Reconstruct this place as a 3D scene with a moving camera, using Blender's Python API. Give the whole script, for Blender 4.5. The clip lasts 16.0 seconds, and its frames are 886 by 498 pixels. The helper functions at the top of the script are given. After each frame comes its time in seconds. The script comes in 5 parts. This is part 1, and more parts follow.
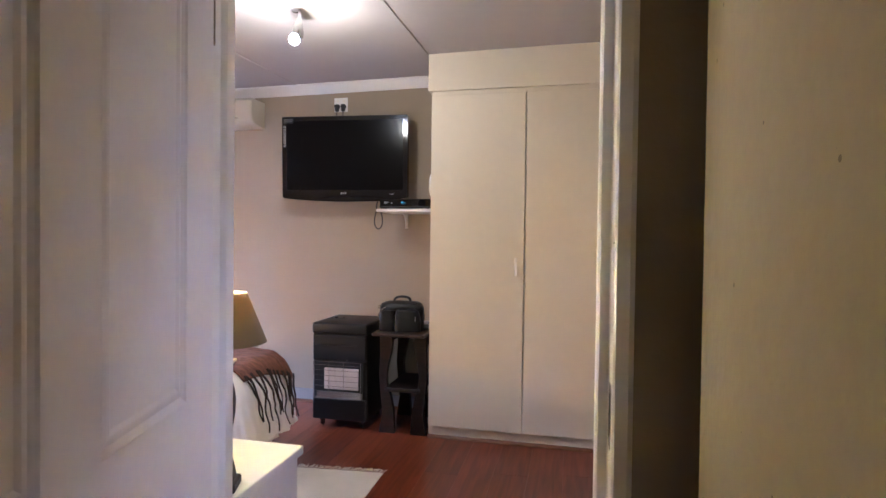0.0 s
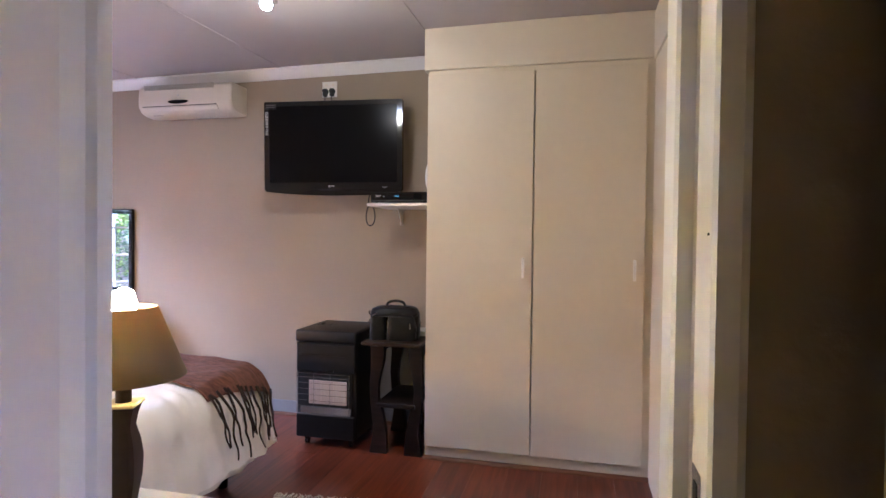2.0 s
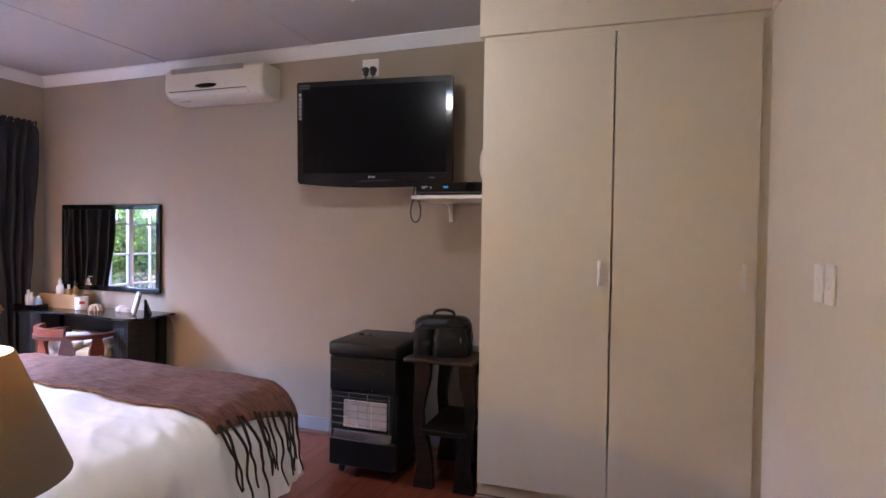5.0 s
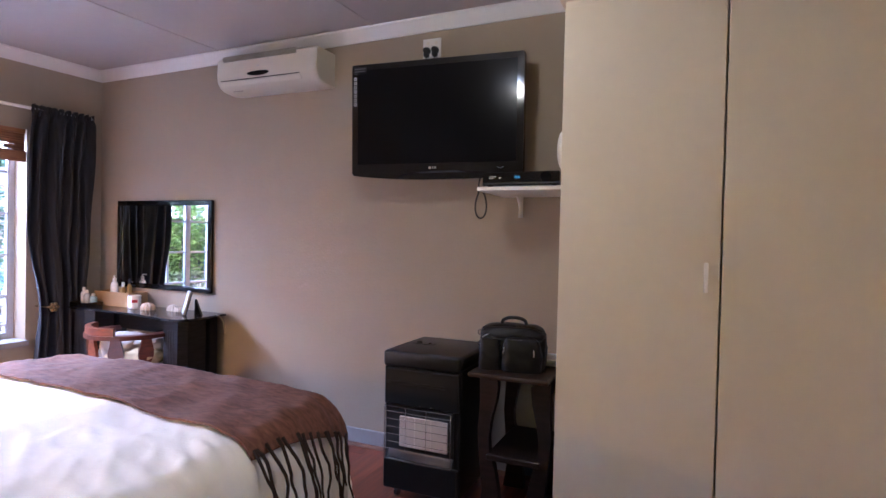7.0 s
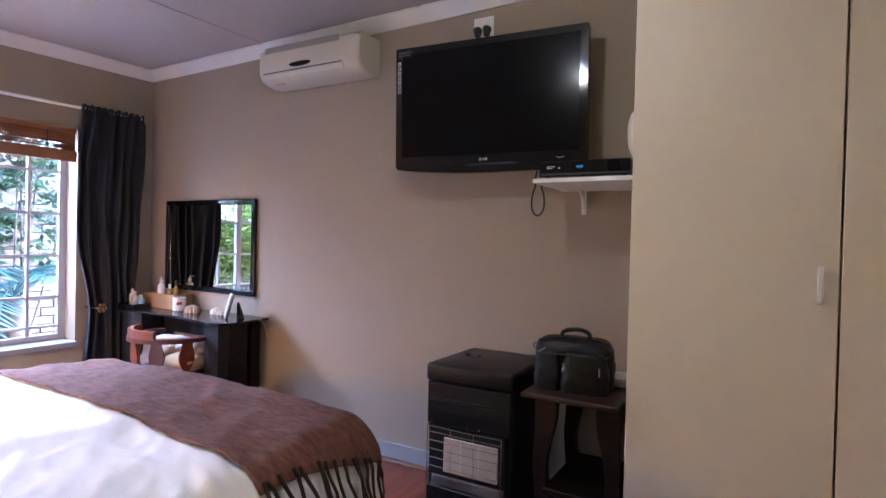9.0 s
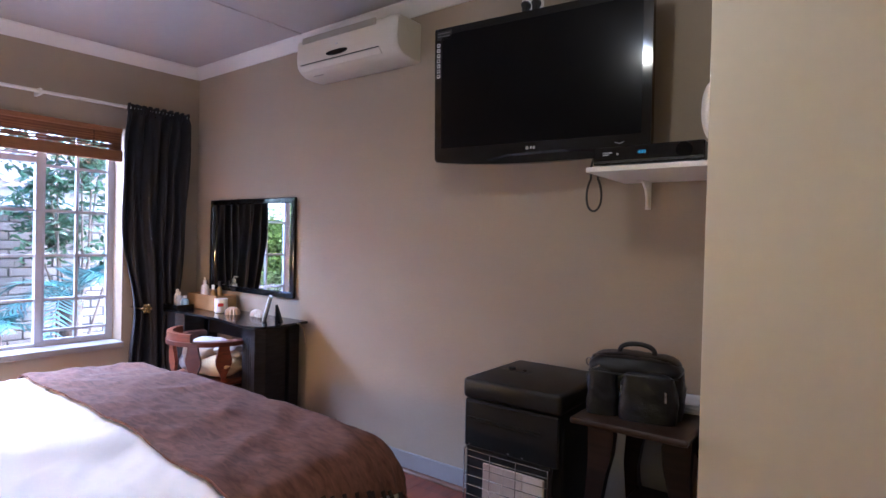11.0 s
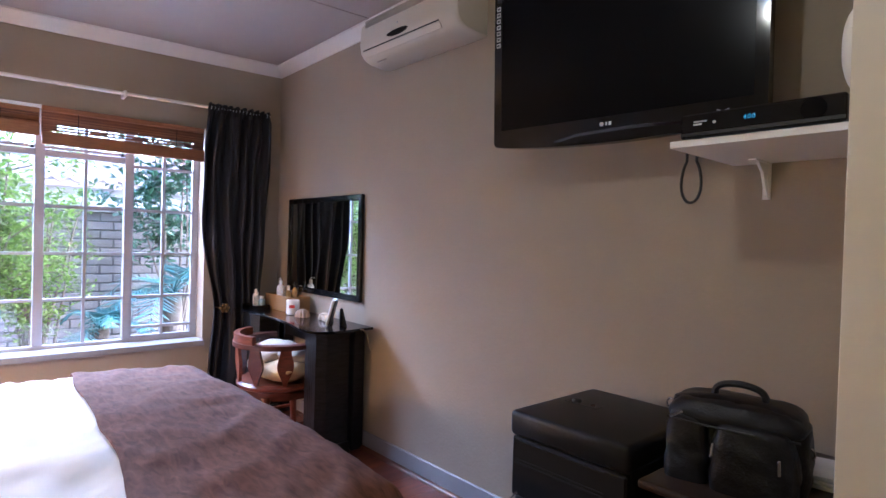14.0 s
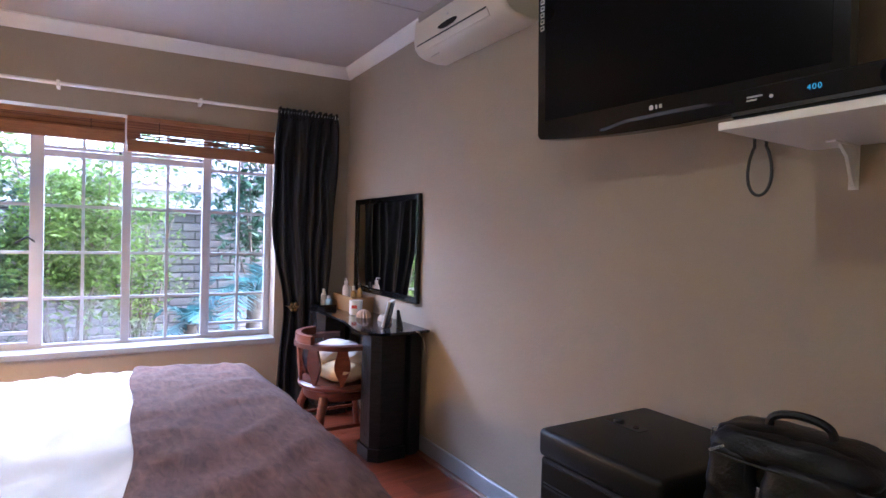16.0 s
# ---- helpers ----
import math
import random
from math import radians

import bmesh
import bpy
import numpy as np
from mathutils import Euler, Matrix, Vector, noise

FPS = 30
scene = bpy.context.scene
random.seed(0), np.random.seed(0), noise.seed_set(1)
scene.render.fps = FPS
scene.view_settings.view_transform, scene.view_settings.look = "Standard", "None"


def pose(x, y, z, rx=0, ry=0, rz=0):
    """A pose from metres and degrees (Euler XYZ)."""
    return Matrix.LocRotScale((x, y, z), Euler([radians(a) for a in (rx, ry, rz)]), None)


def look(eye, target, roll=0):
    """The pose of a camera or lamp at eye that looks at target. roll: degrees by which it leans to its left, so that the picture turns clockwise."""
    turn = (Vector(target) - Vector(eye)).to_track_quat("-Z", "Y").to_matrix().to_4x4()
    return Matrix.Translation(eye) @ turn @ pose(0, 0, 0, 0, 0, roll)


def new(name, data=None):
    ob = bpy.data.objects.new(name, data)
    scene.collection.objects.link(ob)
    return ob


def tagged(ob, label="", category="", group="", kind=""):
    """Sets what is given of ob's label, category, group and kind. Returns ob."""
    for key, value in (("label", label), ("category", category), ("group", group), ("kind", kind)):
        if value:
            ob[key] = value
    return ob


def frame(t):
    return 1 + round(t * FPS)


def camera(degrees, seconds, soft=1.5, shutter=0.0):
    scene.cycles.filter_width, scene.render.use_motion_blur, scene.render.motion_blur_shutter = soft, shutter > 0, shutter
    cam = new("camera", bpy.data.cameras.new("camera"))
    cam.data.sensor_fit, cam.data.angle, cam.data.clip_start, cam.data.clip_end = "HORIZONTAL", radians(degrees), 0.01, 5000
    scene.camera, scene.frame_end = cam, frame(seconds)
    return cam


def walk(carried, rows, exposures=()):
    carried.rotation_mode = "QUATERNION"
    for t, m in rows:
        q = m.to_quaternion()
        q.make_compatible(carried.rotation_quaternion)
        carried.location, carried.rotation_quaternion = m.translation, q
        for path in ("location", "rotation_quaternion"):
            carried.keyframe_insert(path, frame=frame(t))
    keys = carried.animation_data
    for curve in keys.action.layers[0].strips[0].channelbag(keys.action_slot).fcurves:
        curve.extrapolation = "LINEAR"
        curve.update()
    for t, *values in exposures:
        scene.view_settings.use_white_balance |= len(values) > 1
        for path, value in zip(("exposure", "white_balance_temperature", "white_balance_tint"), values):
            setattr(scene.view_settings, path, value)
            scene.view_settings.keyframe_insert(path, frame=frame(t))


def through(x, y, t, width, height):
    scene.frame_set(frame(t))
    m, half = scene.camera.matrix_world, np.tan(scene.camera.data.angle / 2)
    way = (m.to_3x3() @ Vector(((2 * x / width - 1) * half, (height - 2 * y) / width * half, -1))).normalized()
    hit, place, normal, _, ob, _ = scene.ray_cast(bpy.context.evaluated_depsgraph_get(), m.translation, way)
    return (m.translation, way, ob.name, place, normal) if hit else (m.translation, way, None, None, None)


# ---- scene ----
cam = camera(76.7, 16.0)
PATH = [
    (0, (0.694, 0.557, 1.321), (0.244, 2.506, 1.286), 0.7),
    (0.5, (0.677, 0.642, 1.318), (0.231, 2.592, 1.282), 0.7),
    (1, (0.663, 0.746, 1.312), (0.217, 2.695, 1.276), 0.7),
    (1.5, (0.648, 0.862, 1.312), (0.198, 2.81, 1.278), 0.6),
    (2, (0.632, 0.958, 1.31), (0.172, 2.904, 1.273), 0.7),
    (2.5, (0.609, 1.04, 1.298), (0.13, 2.981, 1.264), 0.8),
    (3, (0.578, 1.144, 1.295), (0.08, 3.081, 1.265), 0.9),
    (3.2, (0.564, 1.167, 1.293), (0.064, 3.104, 1.263), 0.8),
    (5.5, (0.43, 1.534, 1.301), (-0.243, 3.418, 1.265), 1.1),
    (6, (0.396, 1.608, 1.275), (-0.328, 3.472, 1.246), 1.2),
    (6.5, (0.343, 1.688, 1.275), (-0.418, 3.537, 1.243), 1.2),
    (7, (0.288, 1.772, 1.275), (-0.52, 3.601, 1.24), 1.3),
    (7.5, (0.255, 1.847, 1.274), (-0.598, 3.656, 1.242), 1.3),
    (8, (0.226, 1.916, 1.274), (-0.667, 3.706, 1.247), 1.4),
    (8.5, (0.208, 2.003, 1.273), (-0.736, 3.766, 1.244), 1.4),
    (9, (0.201, 2.077, 1.255), (-0.8, 3.808, 1.23), 1.4),
    (11.5, (0.13, 2.457, 1.249), (-1.111, 4.025, 1.223), 1.5),
    (12, (0.141, 2.55, 1.25), (-1.159, 4.07, 1.225), 1.6),
    (12.5, (0.133, 2.61, 1.248), (-1.216, 4.087, 1.22), 1.5),
    (13, (0.104, 2.687, 1.24), (-1.293, 4.119, 1.214), 1.6),
    (13.5, (0.095, 2.767, 1.242), (-1.355, 4.144, 1.215), 1.7),
    (14, (0.083, 2.84, 1.246), (-1.419, 4.16, 1.216), 1.7),
    (14.5, (0.076, 2.909, 1.25), (-1.471, 4.176, 1.219), 1.7),
    (15, (0.092, 2.991, 1.255), (-1.505, 4.195, 1.223), 1.7),
    (15.5, (0.108, 3.057, 1.253), (-1.545, 4.181, 1.218), 1.7),
    (16, (0.113, 3.098, 1.25), (-1.593, 4.14, 1.212), 1.6),
]

EXPOSURES = [(0, 5.34, 4950, 20), (2, 5.18, 4980, 21), (3, 4.88, 5030, 22), (6, 4.8, 4880, 23), (9, 4.66, 4850, 21), (16, 4.45, 4870, 16)]
walk(cam, [(t, look(eye, target, roll)) for t, eye, target, roll in PATH], EXPOSURES)

# ---- plan, in metres ----
WX, EX = -3.945, 1.038        # west (window) and east wall faces
NY, SY = 4.705, 1.70          # north (television) wall face and room face of the door wall
SYW = 1.635                   # its room face west of the doorway
SYH = 1.565                   # hall face of the door wall
CZ = 2.55                     # ceiling
DX0, DX1 = -0.02, 0.766       # door opening
WIN = (2.27, 4.165, 0.50, 1.97)   # window opening: y0, y1, z0, z1
HX0, HX1, HY0 = -1.3, 0.898, -1.4  # hall

# ---- world and lights ----
world = bpy.data.worlds.new("sky")
scene.world = world
world.use_nodes = True
wn = world.node_tree.nodes
sky = wn.new("ShaderNodeTexSky")
sky.sky_type, sky.sun_disc = "NISHITA", False
sky.sun_elevation, sky.sun_rotation = radians(48), radians(25)
sky.air_density, sky.dust_density = 1.0, 2.5
wn["Background"].inputs[1].default_value = 0.15
world.node_tree.links.new(sky.outputs[0], wn["Background"].inputs[0])

sun = new("sun", bpy.data.lights.new("sun", "SUN"))
sun.data.energy, sun.data.angle, sun.data.color = 0.36, radians(10), (1.0, 0.94, 0.85)
SUN_FROM = Vector((math.sin(radians(25)) * math.cos(radians(48)), math.cos(radians(25)) * math.cos(radians(48)), math.sin(radians(48))))
sun.matrix_world = look(SUN_FROM * 30, (0, 0, 0))


def bulb_light(name, place, watts, colour, radius):
    ob = new(name, bpy.data.lights.new(name, "POINT"))
    ob.data.energy, ob.data.color, ob.data.shadow_soft_size = watts, colour, radius
    ob.location = place
    return ob


bulb_light("ceiling_bulb_light", (-0.705, 3.19, 2.30), 0.82, (1.0, 0.85, 0.55), 0.036)
bulb_light("far_bedside_bulb_light", (-3.03, 1.93, 1.045), 9.5, (1.0, 0.53, 0.15), 0.036)
bulb_light("bedside_bulb_light", (-0.165, 1.813, 1.192), 4.0, (1.0, 0.80, 0.07), 0.022)

# sky light at the window: a strip high outside the opening, above what the blinds leave free
daylight = new("window_sky_light", bpy.data.lights.new("window_sky_light", "AREA"))
daylight.data.shape, daylight.data.size, daylight.data.size_y = "RECTANGLE", 2.0, 0.55
daylight.data.energy, daylight.data.color, daylight.data.spread = 8.5, (0.82, 0.87, 1.0), radians(115)
daylight.matrix_world = look((-4.75, 3.15, 2.22), (-2.2, 3.1, 0.0))


# ---- materials ----
def mat(name, colour, rough=0.6, metal=0.0, vary=0.06, scale=6.0, bump=0.0, bump_scale=80.0, spec=0.5, coat=0.0, sheen=0.0, stretch=(1, 1, 1), fine=0.03, rand=0.0, trans=0.0, emit=None, strength=0.0):
    m = bpy.data.materials.new(name)
    m.use_nodes = True
    n, l = m.node_tree.nodes, m.node_tree.links
    b = n["Principled BSDF"]
    b.inputs["Roughness"].default_value, b.inputs["Metallic"].default_value = rough, metal
    b.inputs["Specular IOR Level"].default_value = spec
    b.inputs["Coat Weight"].default_value, b.inputs["Sheen Weight"].default_value = coat, sheen
    b.inputs["Coat Roughness"].default_value = 0.12
    b.inputs["Transmission Weight"].default_value = trans
    co = n.new("ShaderNodeTexCoord")
    mp = n.new("ShaderNodeMapping")
    mp.inputs["Scale"].default_value = stretch
    l.new(co.outputs["Object"], mp.inputs[0])
    big, small = n.new("ShaderNodeTexNoise"), n.new("ShaderNodeTexNoise")
    big.inputs["Scale"].default_value, small.inputs["Scale"].default_value = scale, scale * 14
    big.inputs["Detail"].default_value, small.inputs["Detail"].default_value = 4, 3
    for t in (big, small):
        l.new(mp.outputs[0], t.inputs["Vector"])
    add = n.new("ShaderNodeMath")
    add.operation = "MULTIPLY_ADD"
    l.new(small.outputs[0], add.inputs[0])
    add.inputs[1].default_value = fine / max(vary, 1e-3)
    l.new(big.outputs[0], add.inputs[2])
    last = add.outputs[0]
    mean = 0.5 + 0.5 * fine / max(vary, 1e-3)
    if rand:
        info = n.new("ShaderNodeObjectInfo")
        r = n.new("ShaderNodeMath")
        r.operation = "MULTIPLY_ADD"
        l.new(info.outputs["Random"], r.inputs[0])
        r.inputs[1].default_value = rand / max(vary, 1e-3)
        l.new(last, r.inputs[2])
        last = r.outputs[0]
        mean += 0.5 * rand / max(vary, 1e-3)
    gain = n.new("ShaderNodeMath")
    gain.operation = "MULTIPLY_ADD"
    l.new(last, gain.inputs[0])
    gain.inputs[1].default_value, gain.inputs[2].default_value = 2 * vary, 1 - 2 * vary * mean
    mul = n.new("ShaderNodeVectorMath")
    mul.operation = "SCALE"
    mul.inputs[0].default_value = colour[:3]
    l.new(gain.outputs[0], mul.inputs["Scale"])
    l.new(mul.outputs[0], b.inputs["Base Color"])
    if bump:
        t = n.new("ShaderNodeTexNoise")
        t.inputs["Scale"].default_value, t.inputs["Detail"].default_value = bump_scale, 4
        l.new(mp.outputs[0], t.inputs["Vector"])
        bp = n.new("ShaderNodeBump")
        bp.inputs["Strength"].default_value, bp.inputs["Distance"].default_value = bump, 0.004
        l.new(t.outputs[0], bp.inputs["Height"])
        l.new(bp.outputs[0], b.inputs["Normal"])
    if emit:
        b.inputs["Emission Color"].default_value = (*emit, 1)
        b.inputs["Emission Strength"].default_value = strength
    return m


def glass_mat(name, tint=(1, 1, 1), rough=0.0):
    m = bpy.data.materials.new(name)
    m.use_nodes = True
    b = m.node_tree.nodes["Principled BSDF"]
    b.inputs["Base Color"].default_value = (*tint, 1)
    b.inputs["Roughness"].default_value, b.inputs["Transmission Weight"].default_value = rough, 1.0
    b.inputs["IOR"].default_value = 1.45
    return m


def wood_mat(name, dark, light, rough, scale, stretch, coat=0.0, rand=0.5):
    m = mat(name, (1, 1, 1), rough, coat=coat)
    n, l = m.node_tree.nodes, m.node_tree.links
    b = n["Principled BSDF"]
    info = n.new("ShaderNodeObjectInfo")
    co = n.new("ShaderNodeTexCoord")
    shift = n.new("ShaderNodeVectorMath")
    shift.operation = "MULTIPLY_ADD"
    l.new(info.outputs["Random"], shift.inputs[0])
    shift.inputs[1].default_value = (17.0, 31.0, 7.0)
    l.new(co.outputs["Object"], shift.inputs[2])
    mp = n.new("ShaderNodeMapping")
    mp.inputs["Scale"].default_value = stretch
    l.new(shift.outputs[0], mp.inputs[0])
    t = n.new("ShaderNodeTexNoise")
    t.inputs["Scale"].default_value, t.inputs["Detail"].default_value, t.inputs["Distortion"].default_value = scale, 6, 0.6
    l.new(mp.outputs[0], t.inputs["Vector"])
    sc = n.new("ShaderNodeMath")
    sc.operation = "MULTIPLY_ADD"
    l.new(info.outputs["Random"], sc.inputs[0])
    sc.inputs[1].default_value = rand
    l.new(t.outputs[0], sc.inputs[2])
    sub = n.new("ShaderNodeMath")
    sub.operation = "SUBTRACT"
    l.new(sc.outputs[0], sub.inputs[0])
    sub.inputs[1].default_value = rand / 2
    ramp = n.new("ShaderNodeValToRGB")
    ramp.color_ramp.elements[0].position, ramp.color_ramp.elements[1].position = 0.28, 0.72
    ramp.color_ramp.elements[0].color, ramp.color_ramp.elements[1].color = (*dark, 1), (*light, 1)
    l.new(sub.outputs[0], ramp.inputs[0])
    l.new(ramp.outputs[0], b.inputs["Base Color"])
    return m


M = {
    "wall": mat("taupe_wall_paint", (0.315, 0.254, 0.185), 0.75, vary=0.03, scale=1.2, bump=0.25, bump_scale=60, fine=0.02),
    "hallwall": mat("tan_hall_paint", (0.40, 0.305, 0.18), 0.8, vary=0.06, scale=3, bump=0.5, bump_scale=35, fine=0.05),
    "ceiling": mat("ceiling_paint", (0.40, 0.36, 0.335), 0.85, vary=0.03, scale=1.0, bump=0.1),
    "cornice": mat("cornice_paint", (0.66, 0.63, 0.60), 0.6, vary=0.03, scale=3),
    "skirting": mat("skirting_paint", (0.25, 0.245, 0.25), 0.35, vary=0.04, scale=5),
    "cream": mat("cream_wardrobe_paint", (0.62, 0.545, 0.425), 0.5, vary=0.025, scale=1.5, bump=0.06, bump_scale=120),
    "white": mat("white_gloss_paint", (0.78, 0.75, 0.72), 0.35, vary=0.03, scale=5),
    "doorpaint": mat("white_door_paint", (0.74, 0.70, 0.70), 0.45, vary=0.03, scale=4, bump=0.08, bump_scale=50),
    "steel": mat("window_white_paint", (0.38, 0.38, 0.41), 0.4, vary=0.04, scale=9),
    "plastic": mat("white_plastic", (0.76, 0.71, 0.62), 0.4, vary=0.02, scale=5),
    "acplastic": mat("cream_ac_plastic", (0.52, 0.47, 0.38), 0.4, vary=0.02, scale=5),
    "black": mat("black_plastic", (0.012, 0.012, 0.013), 0.45, vary=0.1, scale=8),
    "gloss": mat("black_gloss", (0.006, 0.006, 0.007), 0.1, vary=0.1, scale=4, spec=0.4),
    "screen": mat("dark_screen", (0.004, 0.004, 0.005), 0.22, vary=0.1, scale=4, spec=0.07, coat=0.05),
    "lip": mat("polished_black_lip", (0.006, 0.006, 0.012), 0.08, vary=0.1, scale=4, spec=0.4),
    "heater": mat("heater_black_enamel", (0.008, 0.008, 0.009), 0.42, vary=0.15, scale=12, spec=0.3, bump=0.1, bump_scale=200),
    "ceramic": mat("ceramic_plaque", (0.62, 0.50, 0.42), 0.8, vary=0.08, scale=14, bump=0.5, bump_scale=300),
    "chrome": mat("chrome_wire", (0.5, 0.5, 0.5), 0.25, 1.0),
    "leather": mat("black_leather", (0.006, 0.006, 0.009), 0.4, vary=0.2, scale=9, spec=0.28, bump=0.3, bump_scale=160),
    "stone": mat("brown_stone_top", (0.032, 0.019, 0.014), 0.35, spec=0.25, vary=0.35, scale=22, fine=0.25),
    "darkwood": wood_mat("dark_wood", (0.009, 0.005, 0.004), (0.026, 0.013, 0.010), 0.5, 5, (1, 1, 12)),
    "redwood": wood_mat("mahogany", (0.065, 0.014, 0.006), (0.165, 0.040, 0.015), 0.38, 7, (2, 2, 9), coat=0.1),
    "blackwood": wood_mat("black_stained_wood", (0.008, 0.008, 0.010), (0.02, 0.02, 0.023), 0.35, 6, (2, 2, 14)),
    "floor": wood_mat("red_laminate", (0.085, 0.017, 0.007), (0.205, 0.047, 0.018), 0.28, 2.4, (16, 0.9, 1), coat=0.15, rand=0.2),
    "trimwood": wood_mat("brown_quadrant", (0.09, 0.035, 0.016), (0.18, 0.075, 0.035), 0.35, 4, (1, 1, 9)),
    "duvet": mat("white_cotton", (0.86, 0.83, 0.80), 0.85, vary=0.02, scale=3, bump=0.45, bump_scale=22, sheen=0.2),
    "valance": mat("white_valance_cloth", (0.74, 0.71, 0.68), 0.9, vary=0.03, scale=4),
    "throw": wood_mat("brown_chenille", (0.078, 0.028, 0.017), (0.190, 0.080, 0.049), 0.95, 26, (0.7, 1.9, 1.0), rand=0.0),
    "tassel": mat("dark_brown_wool", (0.028, 0.016, 0.013), 0.95, vary=0.2, scale=30),
    "curtain": mat("charcoal_cloth", (0.012, 0.012, 0.016), 0.85, vary=0.12, scale=7, bump=0.15, bump_scale=220, sheen=0.0),
    "bamboo": wood_mat("bamboo_slats", (0.125, 0.043, 0.014), (0.28, 0.115, 0.04), 0.55, 9, (1, 1.5, 60), rand=0.6),
    "shade": mat("brown_lampshade", (0.115, 0.082, 0.038), 0.8, vary=0.05, scale=20, trans=0.0),
    "nightstand": mat("white_nightstand", (0.62, 0.58, 0.56), 0.4, vary=0.08, scale=3, stretch=(6, 6, 1)),
    "palewood": mat("pale_gilt_wood", (0.62, 0.52, 0.30), 0.5, vary=0.05),
    "brass": mat("antique_brass", (0.32, 0.22, 0.09), 0.35, 1.0, vary=0.1),
    "rug": mat("cream_rug", (0.72, 0.68, 0.62), 0.95, vary=0.06, scale=14, bump=0.8, bump_scale=120),
    "mirror": mat("silvered_glass", (0.93, 0.94, 0.94), 0.01, 1.0, vary=0.0, fine=0.0),
    "glass": glass_mat("clear_glass"),
    "card": mat("kraft_box", (0.33, 0.19, 0.075), 0.7, vary=0.08, scale=12),
    "shell": mat("shell", (0.40, 0.25, 0.15), 0.5, vary=0.2, scale=20),
    "shellw": mat("pale_shell", (0.50, 0.42, 0.34), 0.5, vary=0.12, scale=20),
    "red": mat("red_print", (0.45, 0.03, 0.03), 0.5),
    "grey": mat("grey_print", (0.45, 0.45, 0.45), 0.5),
    "blue": mat("pale_blue_plastic", (0.30, 0.45, 0.55), 0.4),
    "silver": mat("silver_frame", (0.62, 0.58, 0.50), 0.3, 0.8),
    "amber": mat("amber_glass", (0.40, 0.26, 0.09), 0.15, spec=0.6),
    "cushion": mat("cream_cushion", (0.58, 0.42, 0.24), 0.9, vary=0.25, scale=14, bump=0.3, bump_scale=90),
    "cushionw": mat("white_cushion", (0.47, 0.41, 0.36), 0.9, vary=0.2, scale=10, bump=0.3, bump_scale=90),
    "cushionb": mat("blue_cushion", (0.40, 0.46, 0.58), 0.9, vary=0.05, scale=10),
    "paper": mat("printed_paper", (0.65, 0.66, 0.66), 0.6, vary=0.25, scale=16),
    "bulbc": mat("lit_bulb_cool", (0.9, 0.9, 0.9), 0.4, emit=(0.82, 0.92, 1.0), strength=2.5),
    "bulbw": mat("lit_bulb_warm", (0.9, 0.9, 0.9), 0.4, emit=(1.0, 0.72, 0.36), strength=9.0),
    "led": mat("cyan_digits", (0.02, 0.1, 0.12), 0.5, emit=(0.12, 0.62, 0.9), strength=0.02),
    "brick": mat("pale_garden_brick", (0.19, 0.172, 0.16), 0.9, vary=0.16, scale=9, bump=0.8, bump_scale=60, rand=0.16, fine=0.08),
    "mortar": mat("grey_mortar", (0.09, 0.085, 0.08), 0.95, vary=0.1, scale=12, bump=0.6),
    "soil": mat("pale_garden_ground", (0.20, 0.18, 0.15), 0.95, vary=0.3, scale=4, bump=0.8, bump_scale=20),
    "plaster": mat("pale_plaster", (0.42, 0.41, 0.39), 0.85, vary=0.05, scale=2, bump=0.2),
    "roof": mat("brown_roof_sheet", (0.15, 0.105, 0.085), 0.6, vary=0.2, scale=5),
    "bark": mat("grey_bark", (0.13, 0.10, 0.075), 0.9, vary=0.25, scale=14, bump=0.8, bump_scale=50),
}


def leaf_mat(name, colour, rough=0.45, through=0.35):
    m = mat(name, colour, rough, vary=0.22, scale=7)
    n, l = m.node_tree.nodes, m.node_tree.links
    b = n["Principled BSDF"]
    tr, mix = n.new("ShaderNodeBsdfTranslucent"), n.new("ShaderNodeMixShader")
    geo = n.new("ShaderNodeNewGeometry")
    hue = n.new("ShaderNodeHueSaturation")
    src = b.inputs["Base Color"].links[0].from_socket
    l.new(src, hue.inputs["Color"])
    k = n.new("ShaderNodeMath")
    k.operation = "MULTIPLY_ADD"
    l.new(geo.outputs["Random Per Island"], k.inputs[0])
    k.inputs[1].default_value, k.inputs[2].default_value = 0.9, 0.55
    l.new(k.outputs[0], hue.inputs["Value"])
    l.new(hue.outputs[0], b.inputs["Base Color"])
    l.new(hue.outputs[0], tr.inputs[0])
    mix.inputs[0].default_value = through
    l.new(b.outputs[0], mix.inputs[1])
    l.new(tr.outputs[0], mix.inputs[2])
    l.new(mix.outputs[0], n["Material Output"].inputs[0])
    return m


M["leaf"] = leaf_mat("yellow_green_leaves", (0.14, 0.21, 0.04), 0.5, 0.55)
M["leafd"] = leaf_mat("dark_green_leaves", (0.055, 0.11, 0.055), 0.35, 0.4)
M["palm"] = leaf_mat("blue_green_fronds", (0.04, 0.12, 0.12), 0.35, 0.2)
for _k in ("darkwood", "blackwood"):
    M[_k].node_tree.nodes["Principled BSDF"].inputs["Specular IOR Level"].default_value = 0.22
